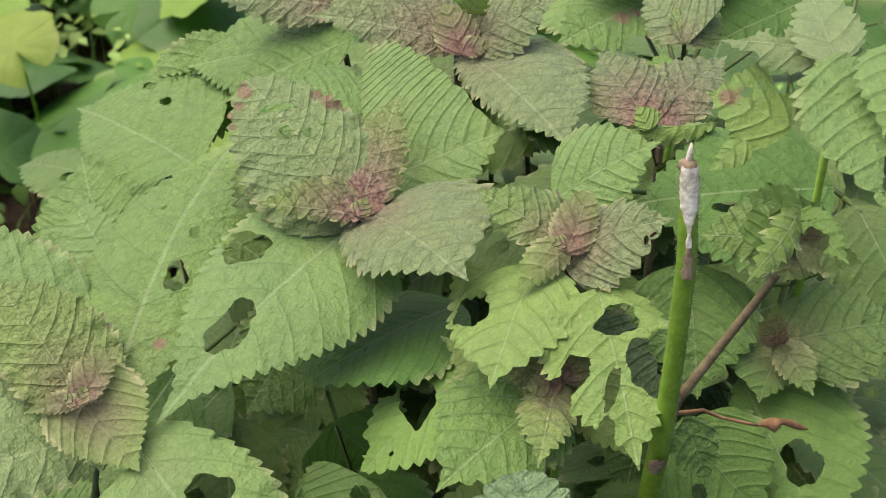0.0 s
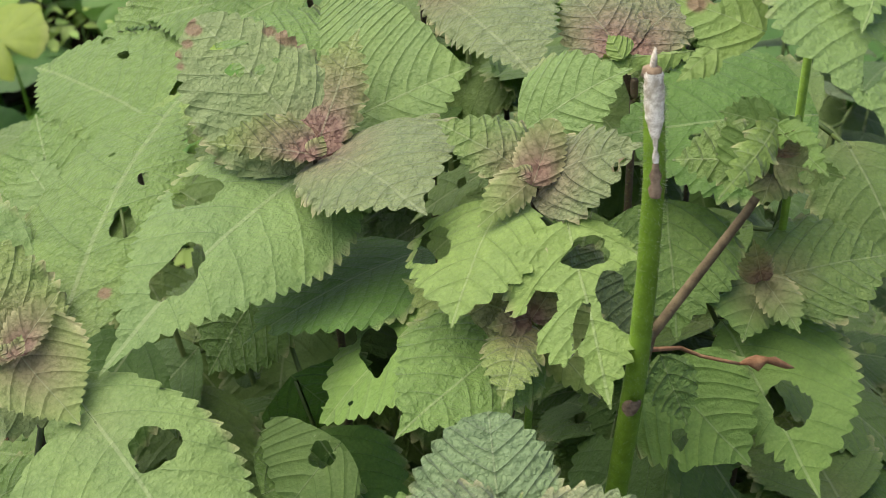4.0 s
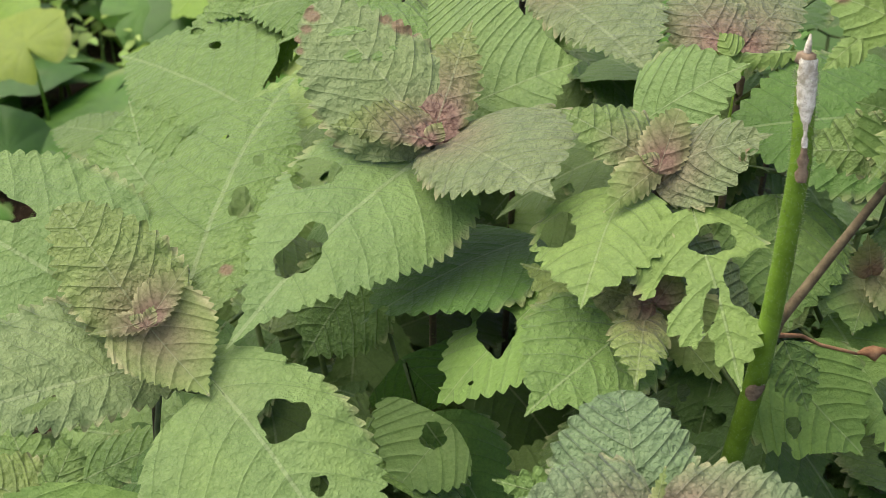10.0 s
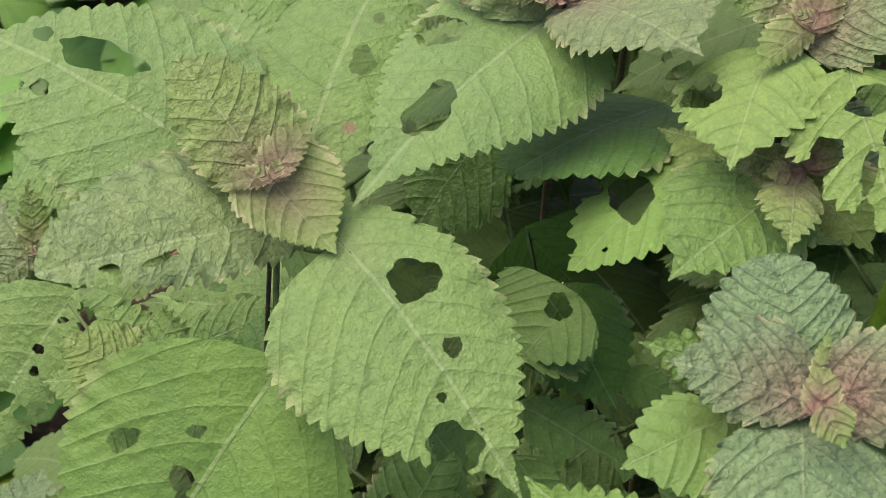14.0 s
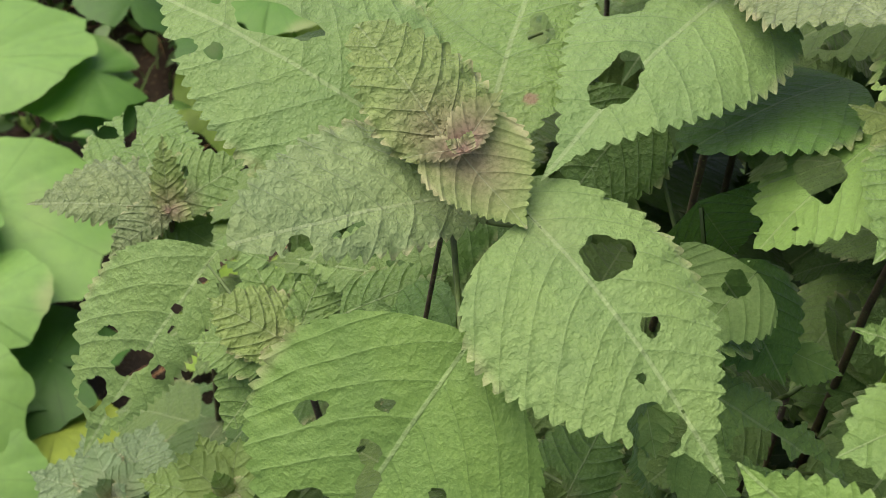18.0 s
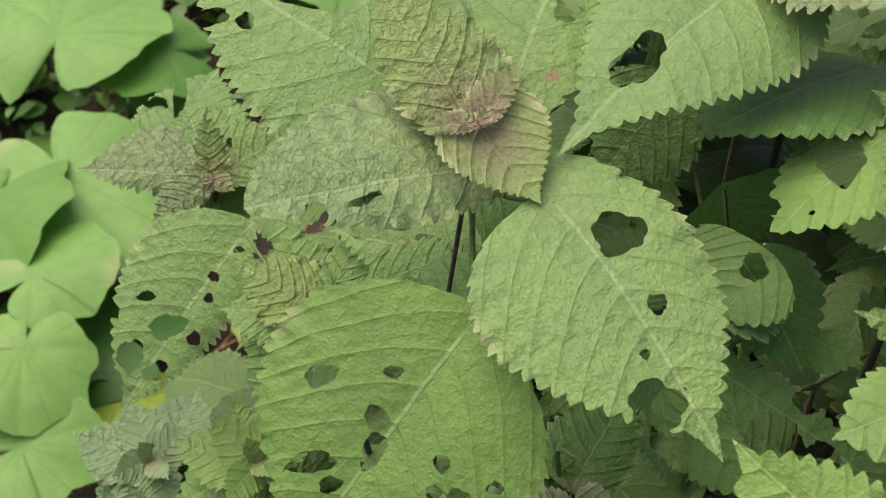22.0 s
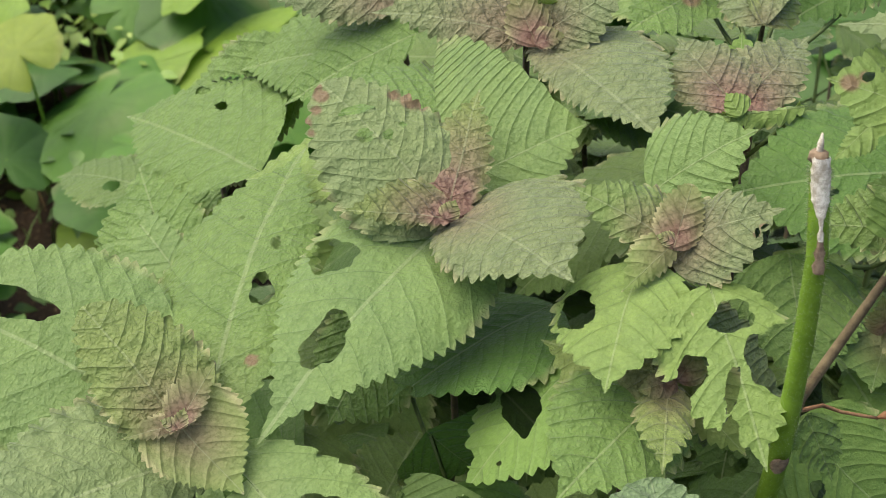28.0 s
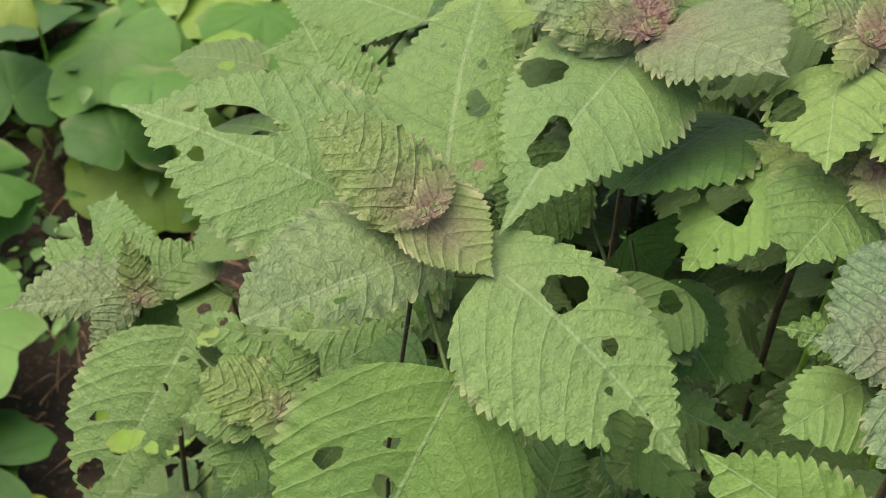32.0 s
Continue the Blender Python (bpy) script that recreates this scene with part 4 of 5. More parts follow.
shoot = shoot_at((-0.2680, 0.1003, 1.0270), (-0.2526, 0.1873, 0.0000), "green perilla shoot with pink heart")
leaf(shoot, (-0.2705, 0.1070, 1.0300), (-0.2731, 0.1696, 1.0300), (-0.0000, -0.0000, 1.0000), 0.0313, 0.0167, "mid", 0, holes=[(0.0473, -0.0095, 0.0002, 0.0031, -0.0038, 0.0008)])
leaf(shoot, (-0.2984, 0.1296, 1.0250), (-0.2877, 0.1905, 1.0300), (-0.1278, -0.0590, 0.9900), 0.0310, 0.0258, "mid", 0, holes=[(0.0273, -0.0214, -0.0006, 0.0079, -0.0052, 0.0017), (0.0345, -0.0106, 0.0006, 0.0039, -0.0171, 0.0078), (0.0255, -0.0401, 0.0037, 0.0087, -0.0050, 0.0032)])
leaf(shoot, (-0.2706, 0.1051, 1.0250), (-0.2451, 0.0939, 1.0150), (0.0952, -0.5339, 0.8402), 0.0160, 0.0208, "light", 0, holes=[(0.0067, 0.0206, 0.0019, -0.0014, 0.0009, 0.0012)])
leaf(shoot, (-0.2644, 0.0935, 1.0400), (-0.3347, 0.0915, 1.0400), (0.0072, -0.2606, 0.9654), 0.0101, 0.0287, "grey", 0.2, plump=0.8, bow=0.05)
leaf(shoot, (-0.2631, 0.0887, 1.0440), (-0.2681, 0.1122, 1.0720), (0.2121, -0.7298, 0.6499), 0.0080, 0.0088, "olive", 0.5, plump=0.5, fold=0.25)
leaf(shoot, (-0.2650, 0.0958, 1.0400), (-0.2889, 0.1370, 1.0500), (0.0676, -0.1982, 0.9778), 0.0233, 0.0262, "mid", 0.2, plump=0.8)
leaf(shoot, (-0.2627, 0.0924, 1.0420), (-0.2289, 0.1222, 1.0500), (0.0456, -0.3075, 0.9505), 0.0238, 0.0126, "mid", 0.4, holes=[(0.0159, -0.0125, 0.0014, 0.0010, -0.0016, 0.0027)], plump=0.7)
leaf(shoot, (-0.2635, 0.0879, 1.0440), (-0.2882, 0.0635, 1.0360), (0.1905, -0.4758, 0.8587), 0.0067, 0.0137, "grey", 0.35, plump=0.6)
leaf(shoot, (-0.2618, 0.0868, 1.0460), (-0.2507, 0.0851, 1.0426), (0.1895, -0.4765, 0.8585), 0.0069, 0.0035, "yellow", 0.8, plump=0.5)
leaf(shoot, (-0.2621, 0.0859, 1.0460), (-0.2686, 0.0875, 1.0483), (0.1900, -0.4759, 0.8587), 0.0025, 0.0030, "yellow", 0.9, plump=0.5)

shoot = shoot_at((-0.1850, -0.0080, 1.0660), (-0.1992, 0.0369, 0.0000), "badly chewed pale perilla shoot")
leaf(shoot, (-0.1230, -0.0057, 1.1050), (-0.1890, 0.0239, 1.0850), (-0.4238, -0.3960, 0.8146), 0.0137, 0.0242, "light", 0, holes=[(0.0437, 0.0074, -0.0116, 0.0010, -0.0006, -0.0020), (0.0219, 0.0051, -0.0073, 0.0007, -0.0006, -0.0020), (0.0568, 0.0017, -0.0069, 0.0012, -0.0010, -0.0025), (0.0374, 0.0142, -0.0039, 0.0006, -0.0008, -0.0020), (0.0142, 0.0000, -0.0048, 0.0009, -0.0007, -0.0019)])
leaf(shoot, (-0.2442, 0.0511, 1.0400), (-0.2910, 0.0441, 1.0350), (0.0476, -0.7715, 0.6345), 0.0067, 0.0103, "deep", 0, fold=0.4)
leaf(shoot, (-0.1204, -0.0295, 1.1100), (-0.1603, -0.0122, 1.0900), (-0.5044, -0.1912, 0.8420), 0.0112, 0.0205, "deep", 0)
leaf(shoot, (-0.2023, 0.0253, 1.0820), (-0.2280, 0.0354, 1.0800), (-0.2976, -0.6153, 0.7300), 0.0089, 0.0083, "light", 0, holes=[(0.0175, -0.0024, -0.0067, 0.0019, -0.0011, -0.0029), (0.0104, 0.0036, -0.0028, 0.0008, -0.0007, -0.0019)])
leaf(shoot, (-0.2324, 0.0395, 1.0620), (-0.2895, -0.0142, 0.9850), (-0.2779, -0.6784, 0.6801), 0.0188, 0.0431, "light", 0.02, holes=[(0.0569, 0.0033, -0.0081, -0.0066, 0.0027, -0.0044), (0.0809, 0.0110, -0.0076, -0.0034, 0.0033, -0.0058), (0.0712, 0.0314, -0.0026, -0.0032, 0.0025, -0.0020), (0.0535, 0.0208, -0.0043, -0.0036, 0.0012, -0.0018), (0.0780, -0.0036, -0.0072, -0.0029, 0.0005, -0.0042), (0.0332, -0.0054, -0.0015, -0.0018, 0.0018, -0.0014), (0.0986, 0.0118, -0.0020, -0.0064, 0.0070, -0.0023), (0.0527, -0.0106, -0.0035, -0.0010, 0.0009, -0.0030), (0.0074, -0.0029, -0.0018, -0.0023, 0.0012, -0.0009), (0.0242, -0.0012, -0.0023, -0.0000, -0.0005, -0.0026), (0.0975, 0.0309, -0.0008, -0.0051, 0.0075, -0.0018)], plump=0.85, bow=0.04)
leaf(shoot, (-0.1879, -0.0112, 1.0720), (-0.2239, 0.0035, 1.0800), (0.1120, -0.2494, 0.9619), 0.0163, 0.0192, "olive", 0.25, plump=0.85)
leaf(shoot, (-0.1879, -0.0076, 1.0700), (-0.2104, 0.0297, 1.0800), (0.0629, -0.2229, 0.9728), 0.0159, 0.0154, "mid", 0.15, plump=0.8)
leaf(shoot, (-0.1848, -0.0077, 1.0720), (-0.1752, 0.0269, 1.0840), (0.0391, -0.3373, 0.9406), 0.0093, 0.0137, "mid", 0.15, plump=0.85)
leaf(shoot, (-0.1827, -0.0086, 1.0720), (-0.1548, 0.0210, 1.0720), (0.1525, -0.1438, 0.9778), 0.0187, 0.0172, "light", 0.15, plump=0.9)
leaf(shoot, (-0.1890, -0.0114, 1.0700), (-0.2318, -0.0064, 1.0620), (-0.2032, -0.2073, 0.9569), 0.0162, 0.0157, "mid", 0.2, holes=[(0.0237, 0.0001, -0.0020, 0.0001, -0.0008, -0.0026), (0.0417, 0.0056, -0.0021, 0.0001, -0.0012, -0.0038)], plump=0.85)
leaf(shoot, (-0.1896, -0.0100, 1.0660), (-0.2141, -0.0353, 1.0400), (-0.2287, -0.5815, 0.7808), 0.0143, 0.0224, "mid", 0.1, plump=0.9)
leaf(shoot, (-0.1850, -0.0155, 1.0740), (-0.1917, -0.0325, 1.0668), (0.1262, -0.4285, 0.8947), 0.0063, 0.0108, "olive", 0.4, plump=0.7)
leaf(shoot, (-0.1842, -0.0182, 1.0780), (-0.1842, -0.0066, 1.0836), (0.1262, -0.4290, 0.8944), 0.0043, 0.0048, "yellow", 0.55, plump=0.6, fold=0.2)
leaf(shoot, (-0.1836, -0.0188, 1.0780), (-0.1730, -0.0126, 1.0795), (0.1256, -0.4286, 0.8947), 0.0040, 0.0035, "yellow", 0.55, plump=0.6, fold=0.2)
leaf(shoot, (-0.1844, -0.0195, 1.0780), (-0.1940, -0.0199, 1.0792), (0.1267, -0.4279, 0.8949), 0.0038, 0.0030, "yellow", 0.55, plump=0.6, fold=0.2)
leaf(shoot, (-0.1833, -0.0216, 1.0800), (-0.1807, -0.0262, 1.0774), (0.1260, -0.4275, 0.8952), 0.0042, 0.0030, "olive", 0.9, plump=0.6, fold=0.2)
leaf(shoot, (-0.1619, -0.0151, 1.0980), (-0.1190, -0.0010, 1.1100), (-0.1571, -0.3176, 0.9351), 0.0138, 0.0101, "mid", 0, plump=0.6)

shoot = shoot_at((-0.3170, 0.0518, 0.8450), (-0.3264, 0.1281, 0.0000), "blue-grey crinkled perilla shoot low down")
leaf(shoot, (-0.3151, 0.0502, 0.8525), (-0.3688, 0.0650, 0.8490), (-0.0883, -0.0857, 0.9924), 0.0225, 0.0227, "blue", 0.25, plump=0.8, bow=-0.05)
leaf(shoot, (-0.3167, 0.0533, 0.8480), (-0.3464, 0.0229, 0.8340), (-0.1416, -0.2963, 0.9446), 0.0223, 0.0213, "blue", 0.25, plump=0.8, bow=-0.05)
leaf(shoot, (-0.3146, 0.0492, 0.8540), (-0.3438, 0.0903, 0.8540), (-0.1022, -0.0724, 0.9921), 0.0151, 0.0152, "blue", 0.25, plump=0.8, bow=-0.05)
leaf(shoot, (-0.3146, 0.0492, 0.8540), (-0.3012, 0.1037, 0.8540), (-0.0800, 0.0198, 0.9966), 0.0251, 0.0257, "blue", 0.25, plump=0.8, bow=-0.05)
leaf(shoot, (-0.3178, 0.0554, 0.8450), (-0.2972, 0.0180, 0.8240), (0.3146, -0.3270, 0.8911), 0.0189, 0.0191, "blue", 0.25, plump=0.8, bow=-0.05)
leaf(shoot, (-0.3167, 0.0533, 0.8480), (-0.2870, 0.0716, 0.8340), (0.5125, -0.1937, 0.8365), 0.0188, 0.0180, "blue", 0.25, plump=0.8, bow=-0.05)
leaf(shoot, (-0.3133, 0.0467, 0.8576), (-0.3302, 0.0284, 0.8660), (0.5615, -0.1432, 0.8150), 0.0125, 0.0102, "blue", 0.25, plump=0.8, bow=-0.05)
leaf(shoot, (-0.3131, 0.0463, 0.8582), (-0.3297, 0.0743, 0.8680), (0.0668, -0.2934, 0.9537), 0.0123, 0.0125, "blue", 0.25, plump=0.8, bow=-0.05)
leaf(shoot, (-0.3133, 0.0467, 0.8576), (-0.2983, 0.0650, 0.8660), (0.0601, -0.4560, 0.8880), 0.0121, 0.0132, "blue", 0.25, plump=0.8, bow=-0.05)
leaf(shoot, (-0.3140, 0.0479, 0.8558), (-0.2924, 0.0139, 0.8600), (0.0639, 0.1624, 0.9847), 0.0118, 0.0136, "blue", 0.25, plump=0.8, bow=-0.05)
leaf(shoot, (-0.3157, 0.0512, 0.8510), (-0.3219, 0.0094, 0.8440), (0.0649, -0.1742, 0.9826), 0.0192, 0.0169, "blue", 0.25, plump=0.8, bow=-0.05)
leaf(shoot, (-0.3123, 0.0446, 0.8606), (-0.3185, 0.0458, 0.8760), (0.5797, -0.7614, 0.2901), 0.0056, 0.0064, "blue", 0.45, plump=0.8, bow=0.05)
leaf(shoot, (-0.3123, 0.0446, 0.8606), (-0.2942, 0.0238, 0.8760), (-0.4378, 0.2570, 0.8615), 0.0053, 0.0079, "blue", 0.45, plump=0.8, bow=0.05)
leaf(shoot, (-0.3123, 0.0446, 0.8606), (-0.3019, 0.0438, 0.8760), (-0.5487, -0.7684, 0.3293), 0.0047, 0.0089, "blue", 0.45, plump=0.8, bow=0.05)

shoot = shoot_at((-0.2293, -0.0034, 0.9400), (-0.2523, 0.0516, 0.0000), "yellow-green crinkled perilla shoot low down")
leaf(shoot, (-0.2280, -0.0070, 0.9500), (-0.2731, -0.0020, 0.9500), (-0.0119, -0.1074, 0.9941), 0.0186, 0.0178, "yellow", 0.05, plump=0.8, bow=-0.05)
leaf(shoot, (-0.2288, -0.0049, 0.9470), (-0.1999, -0.0357, 0.9400), (0.2221, -0.0138, 0.9749), 0.0150, 0.0175, "olive", 0.05, plump=0.8, bow=-0.05)
leaf(shoot, (-0.2295, -0.0027, 0.9440), (-0.2712, -0.0261, 0.9300), (-0.1843, -0.2427, 0.9524), 0.0216, 0.0212, "bright", 0.05, plump=0.8, bow=-0.05)
leaf(shoot, (-0.2272, -0.0091, 0.9530), (-0.2465, 0.0210, 0.9600), (-0.0280, -0.2430, 0.9696), 0.0115, 0.0116, "yellow", 0.05, plump=0.8, bow=-0.05)
leaf(shoot, (-0.2303, -0.0006, 0.9410), (-0.2472, -0.0452, 0.9200), (-0.0582, -0.4073, 0.9114), 0.0212, 0.0202, "olive", 0.05, plump=0.8, bow=-0.05)
leaf(shoot, (-0.2272, -0.0091, 0.9530), (-0.2083, 0.0221, 0.9600), (0.1378, -0.2953, 0.9454), 0.0154, 0.0156, "bright", 0.05, plump=0.8, bow=-0.05)
leaf(shoot, (-0.2269, -0.0100, 0.9542), (-0.2245, 0.0169, 0.9640), (0.0603, -0.3473, 0.9358), 0.0108, 0.0113, "yellow", 0.05, plump=0.8, bow=-0.05)
leaf(shoot, (-0.2267, -0.0104, 0.9548), (-0.2534, 0.0043, 0.9660), (0.1336, -0.4348, 0.8906), 0.0118, 0.0116, "olive", 0.05, plump=0.8, bow=-0.05)
leaf(shoot, (-0.2270, -0.0095, 0.9536), (-0.2350, -0.0387, 0.9620), (0.4481, 0.1321, 0.8841), 0.0100, 0.0087, "bright", 0.05, plump=0.8, bow=-0.05)
leaf(shoot, (-0.2270, -0.0095, 0.9536), (-0.2107, -0.0085, 0.9620), (-0.3852, -0.4532, 0.8039), 0.0071, 0.0128, "yellow", 0.45, plump=0.8, bow=0.05)
leaf(shoot, (-0.2291, -0.0038, 0.9455), (-0.2239, -0.0387, 0.9350), (0.1776, -0.2587, 0.9495), 0.0131, 0.0131, "olive", 0.05, plump=0.8, bow=-0.05)
leaf(shoot, (-0.2263, -0.0117, 0.9566), (-0.2311, -0.0082, 0.9720), (0.3645, -0.8773, 0.3121), 0.0050, 0.0063, "bright", 0.45, plump=0.8, bow=0.05)
leaf(shoot, (-0.2264, -0.0112, 0.9560), (-0.2142, -0.0285, 0.9700), (-0.4667, 0.3345, 0.8187), 0.0035, 0.0059, "yellow", 0.45, plump=0.8, bow=0.05)

# ---- the cut stem with its dry white pith, and a withered leaf hanging from it ----
stalk = new("cut_stem")
stalk.location = (0.075, -0.02, 0.0)
tagged(stalk, "thick green hairy stem, cut off, with dry white pith", "plant stem")
foot = Vector(stalk.location)
run = [(0.075, -0.02, -0.02), (0.076, -0.035, 0.5), (0.078, -0.052, 0.95), (0.0795, -0.0655, 1.15), (0.0812, -0.0706, 1.2150), (0.0818, -0.0700, 1.2300), (0.0822, -0.0685, 1.2650), (0.0818, -0.0655, 1.3000), (0.0805, -0.0590, 1.3230), (0.0800, -0.0565, 1.3290)]
body = part("stem", tube([Vector(p) - foot for p in run], (0.0052, 0.0048, 0.0042, 0.0038, 0.0036, 0.0034, 0.0032, 0.0031, 0.0029, 0.0020), 16, 0.02), STEM, stalk)


def patch(points, widths, lift, name, material, label, seed):
    """A ragged crust lying on the stem's near side."""
    rnd = random.Random(seed)
    bm = bmesh.new()
    rows = []
    for p, w in zip(points, widths):
        row = []
        for k in range(7):
            a = (k - 3) / 3 * w
            out = Vector((math.sin(a), -math.cos(a), 0.0))
            row.append(bm.verts.new(Vector(p) - foot + out * (lift + rnd.uniform(0, 0.00025) - 0.0005 * (abs(k - 3) == 3))))
        rows.append(row)
    for r, s in zip(rows, rows[1:]):
        for k in range(6):
            bm.faces.new((r[k], r[k + 1], s[k + 1], s[k]))
    return part(name, bm, material, stalk, label)


axis = [Vector((0.0815, -0.0640, 1.3060)).lerp(Vector((0.0801, -0.0566, 1.3300)), k / 23) for k in range(24)]
rnd = random.Random(12)
patch(axis, [0.28 + 0.95 * smooth((k - 5) / 9) - 0.3 * smooth((k - 17) / 6) + rnd.uniform(-0.13, 0.13) for k in range(24)], 0.0034, "pith", PITH, "dry white pith showing where the bark is gone", 4)
low = [Vector((0.0819, -0.0668, 1.2960)).lerp(Vector((0.0815, -0.0640, 1.3060)), k / 5) for k in range(6)]
part("cut_rim", tube([Vector((0.0800, -0.0568, 1.3272)) - foot, Vector((0.08, -0.0562, 1.3297)) - foot], (0.0031, 0.0024), 14, 0.12), SCAR, stalk, "brown dried rim of the cut")
patch(low, (0.55, 0.75, 0.4, 0.65, 0.35, 0.3), 0.00335, "scab", SCAR, "brown scabby edge of the wound", 5)
knot = [Vector((0.0800, -0.0712, 1.2120)).lerp(Vector((0.0812, -0.0712, 1.2190)), k / 5) for k in range(6)]
patch(knot, (0.3, 0.7, 0.85, 0.85, 0.7, 0.3), 0.0043, "leaf_scar", SCAR, "pale round scar at the node", 6)
part("nib", tube([Vector((0.0802, -0.0560, 1.3280)) - foot, Vector((0.0804, -0.0548, 1.3315)) - foot, Vector((0.0806, -0.0540, 1.3345)) - foot], (0.0011, 0.0009, 0.0003), 6), PITH, stalk)
hair_v, hair_f = [], []
rnd = random.Random(8)
for k in range(1800):
    u = rnd.uniform(3.2, 8.4)
    i = int(u)
    p = Vector(run[i]).lerp(Vector(run[i + 1]), u - i) - foot
    a = rnd.uniform(0, math.tau)
    out = Vector((math.cos(a), math.sin(a), rnd.uniform(-0.2, 0.2)))
    r = 0.0033
    n = len(hair_v)
    wide = Vector((0, 0, 0.00012))
    hair_v += [p + out * (r - 0.0004) - wide, p + out * (r - 0.0004) + wide, p + out * (r + rnd.uniform(0.0005, 0.0011))]
    hair_f.append((n, n + 1, n + 2))
me = bpy.data.meshes.new("hairs")
me.from_pydata(hair_v, [], hair_f)
mesh_part("hairs", me, plain_material("pale_hairs", (0.40, 0.48, 0.25), (0.5, 0.55, 0.35), 50.0), stalk, "short pale hairs")
wither = [(0.0835, -0.0700, 1.236), (0.0975, -0.0560, 1.222), (0.1050, -0.0545, 1.2165), (0.1130, -0.0555, 1.2150), (0.1180, -0.0545, 1.2125)]
stick = part("withered_stalk", tube([Vector(p) - foot for p in wither], (0.0009, 0.0007, 0.0006, 0.0006, 0.0005), 6), DEAD, stalk)
part("withered_leaf", tube([Vector(p) - foot for p in ((0.1175, -0.0545, 1.2128), (0.1205, -0.0540, 1.2128), (0.1235, -0.0536, 1.2118), (0.1265, -0.0528, 1.2126), (0.1300, -0.0520, 1.2105), (0.1345, -0.0512, 1.2075), (0.1370, -0.0505, 1.2060))], (0.0004, 0.0016, 0.0021, 0.0012, 0.0015, 0.0007, 0.0002), 9, 0.35), DEAD, stalk, "brown leaf, dried up and rolled")
g11 = mesh_part("leaf", blade(foot, (0.0900, -0.0640, 1.2260), (0.0985, -0.0760, 1.2080), (-0.1, -0.6, 0.8), 0.0085, 0.0085, 0.0, seed=77, crinkle=1.0), LEAF, stalk)
g11.color = (*TONES["mid"], 0.8)

# ---- soil ----
bm = bmesh.new()
bmesh.ops.create_grid(bm, x_segments=90, y_segments=90, size=3.2)
for v in bm.verts:
    v.co.y += 0.8
    v.co.z = 0.03 * noise.noise(v.co * 2.1) + 0.014 * noise.noise(v.co * 9) - 0.01
    if max(abs(v.co.x), abs(v.co.y - 0.8)) > 3.15:
        v.co.x, v.co.y, v.co.z = v.co.x * 130, v.co.y * 130, 0
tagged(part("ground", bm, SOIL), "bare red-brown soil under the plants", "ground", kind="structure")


# ---- low broad-leaved plants on the ground behind ----
def broad_blade(size, lobes, seed):
    """A round, shallowly lobed leaf with a notch at its stalk; its centre at the stalk, its plane level."""
    rnd = random.Random(seed)
    rings, spokes = 14, 84
    verts, pig, uvs, flats, faces = [], [], [], [], []
    ph = [rnd.uniform(0, 6) for _ in range(4)]
    warm = rnd.random()
    for i in range(rings + 1):
        for k in range(spokes):
            a = k / spokes * math.tau
            edge = 1 + 0.035 * math.cos(lobes * a) + 0.03 * math.sin(9 * a + ph[0]) + 0.012 * math.sin(23 * a + ph[1])
            notch = abs(((a + math.pi / 2) + math.pi) % math.tau - math.pi)
            edge *= 1 - 0.6 * max(0, 1 - notch / 0.28) ** 1.3
            r = (i / rings) * size * edge
            x, y = r * math.cos(a), r * math.sin(a) + 0.25 * size * (i / rings)
            z = 0.12 * size * math.sin(2 * a + ph[2]) * (r / size) ** 2 - 0.16 * size * (r / size) ** 2 + 0.035 * size * abs(math.sin(lobes * a / 2)) ** 0.7 * (r / size)
            z += 0.04 * size * noise.noise(Vector((x * 14, y * 14, seed)))
            verts.append((x, y, z))
            yl = max(0.0, noise.noise(Vector((x * 12, y * 12, seed * 3.1))) * 1.1 + (i / rings) ** 3 * 0.3 - 0.55 + 0.25 * warm * warm)
            pig.append((0.0, min(0.45, yl), 0.0, 1.0))
            uvs.append((a / math.tau * lobes + 0.5, 0.2 + 0 * r))
            flats.append((x, y))
    for i in range(rings):
        for k in range(spokes):
            faces.append((i * spokes + k, (i + 1) * spokes + k, (i + 1) * spokes + (k + 1) % spokes, i * spokes + (k + 1) % spokes))
    me = bpy.data.meshes.new("leaf")
    me.from_pydata(verts, [], faces)
    me.attributes.new("pigment", "FLOAT_COLOR", "POINT").data.foreach_set("color", np.array(pig, np.float32).ravel())
    loops = np.zeros(len(me.loops), np.int32)
    me.loops.foreach_get("vertex_index", loops)
    for name, values in (("blade", uvs), ("flat", flats)):
        me.uv_layers.new(name=name).data.foreach_set("uv", np.array(values, np.float32)[loops].ravel())
    me.materials.append(BROAD)
    for f in me.polygons:
        f.use_smooth = True
    return me


broad = [broad_blade(1.0 * 0.1, 7, 31 + k) for k in range(6)]
BROAD_TONES = {"green": (0.078, 0.180, 0.024), "pale": (0.110, 0.220, 0.038), "dark": (0.044, 0.112, 0.016), "yellow": (0.19, 0.25, 0.03), "dusty": (0.150, 0.275, 0.060), "lime": (0.16, 0.26, 0.03)}


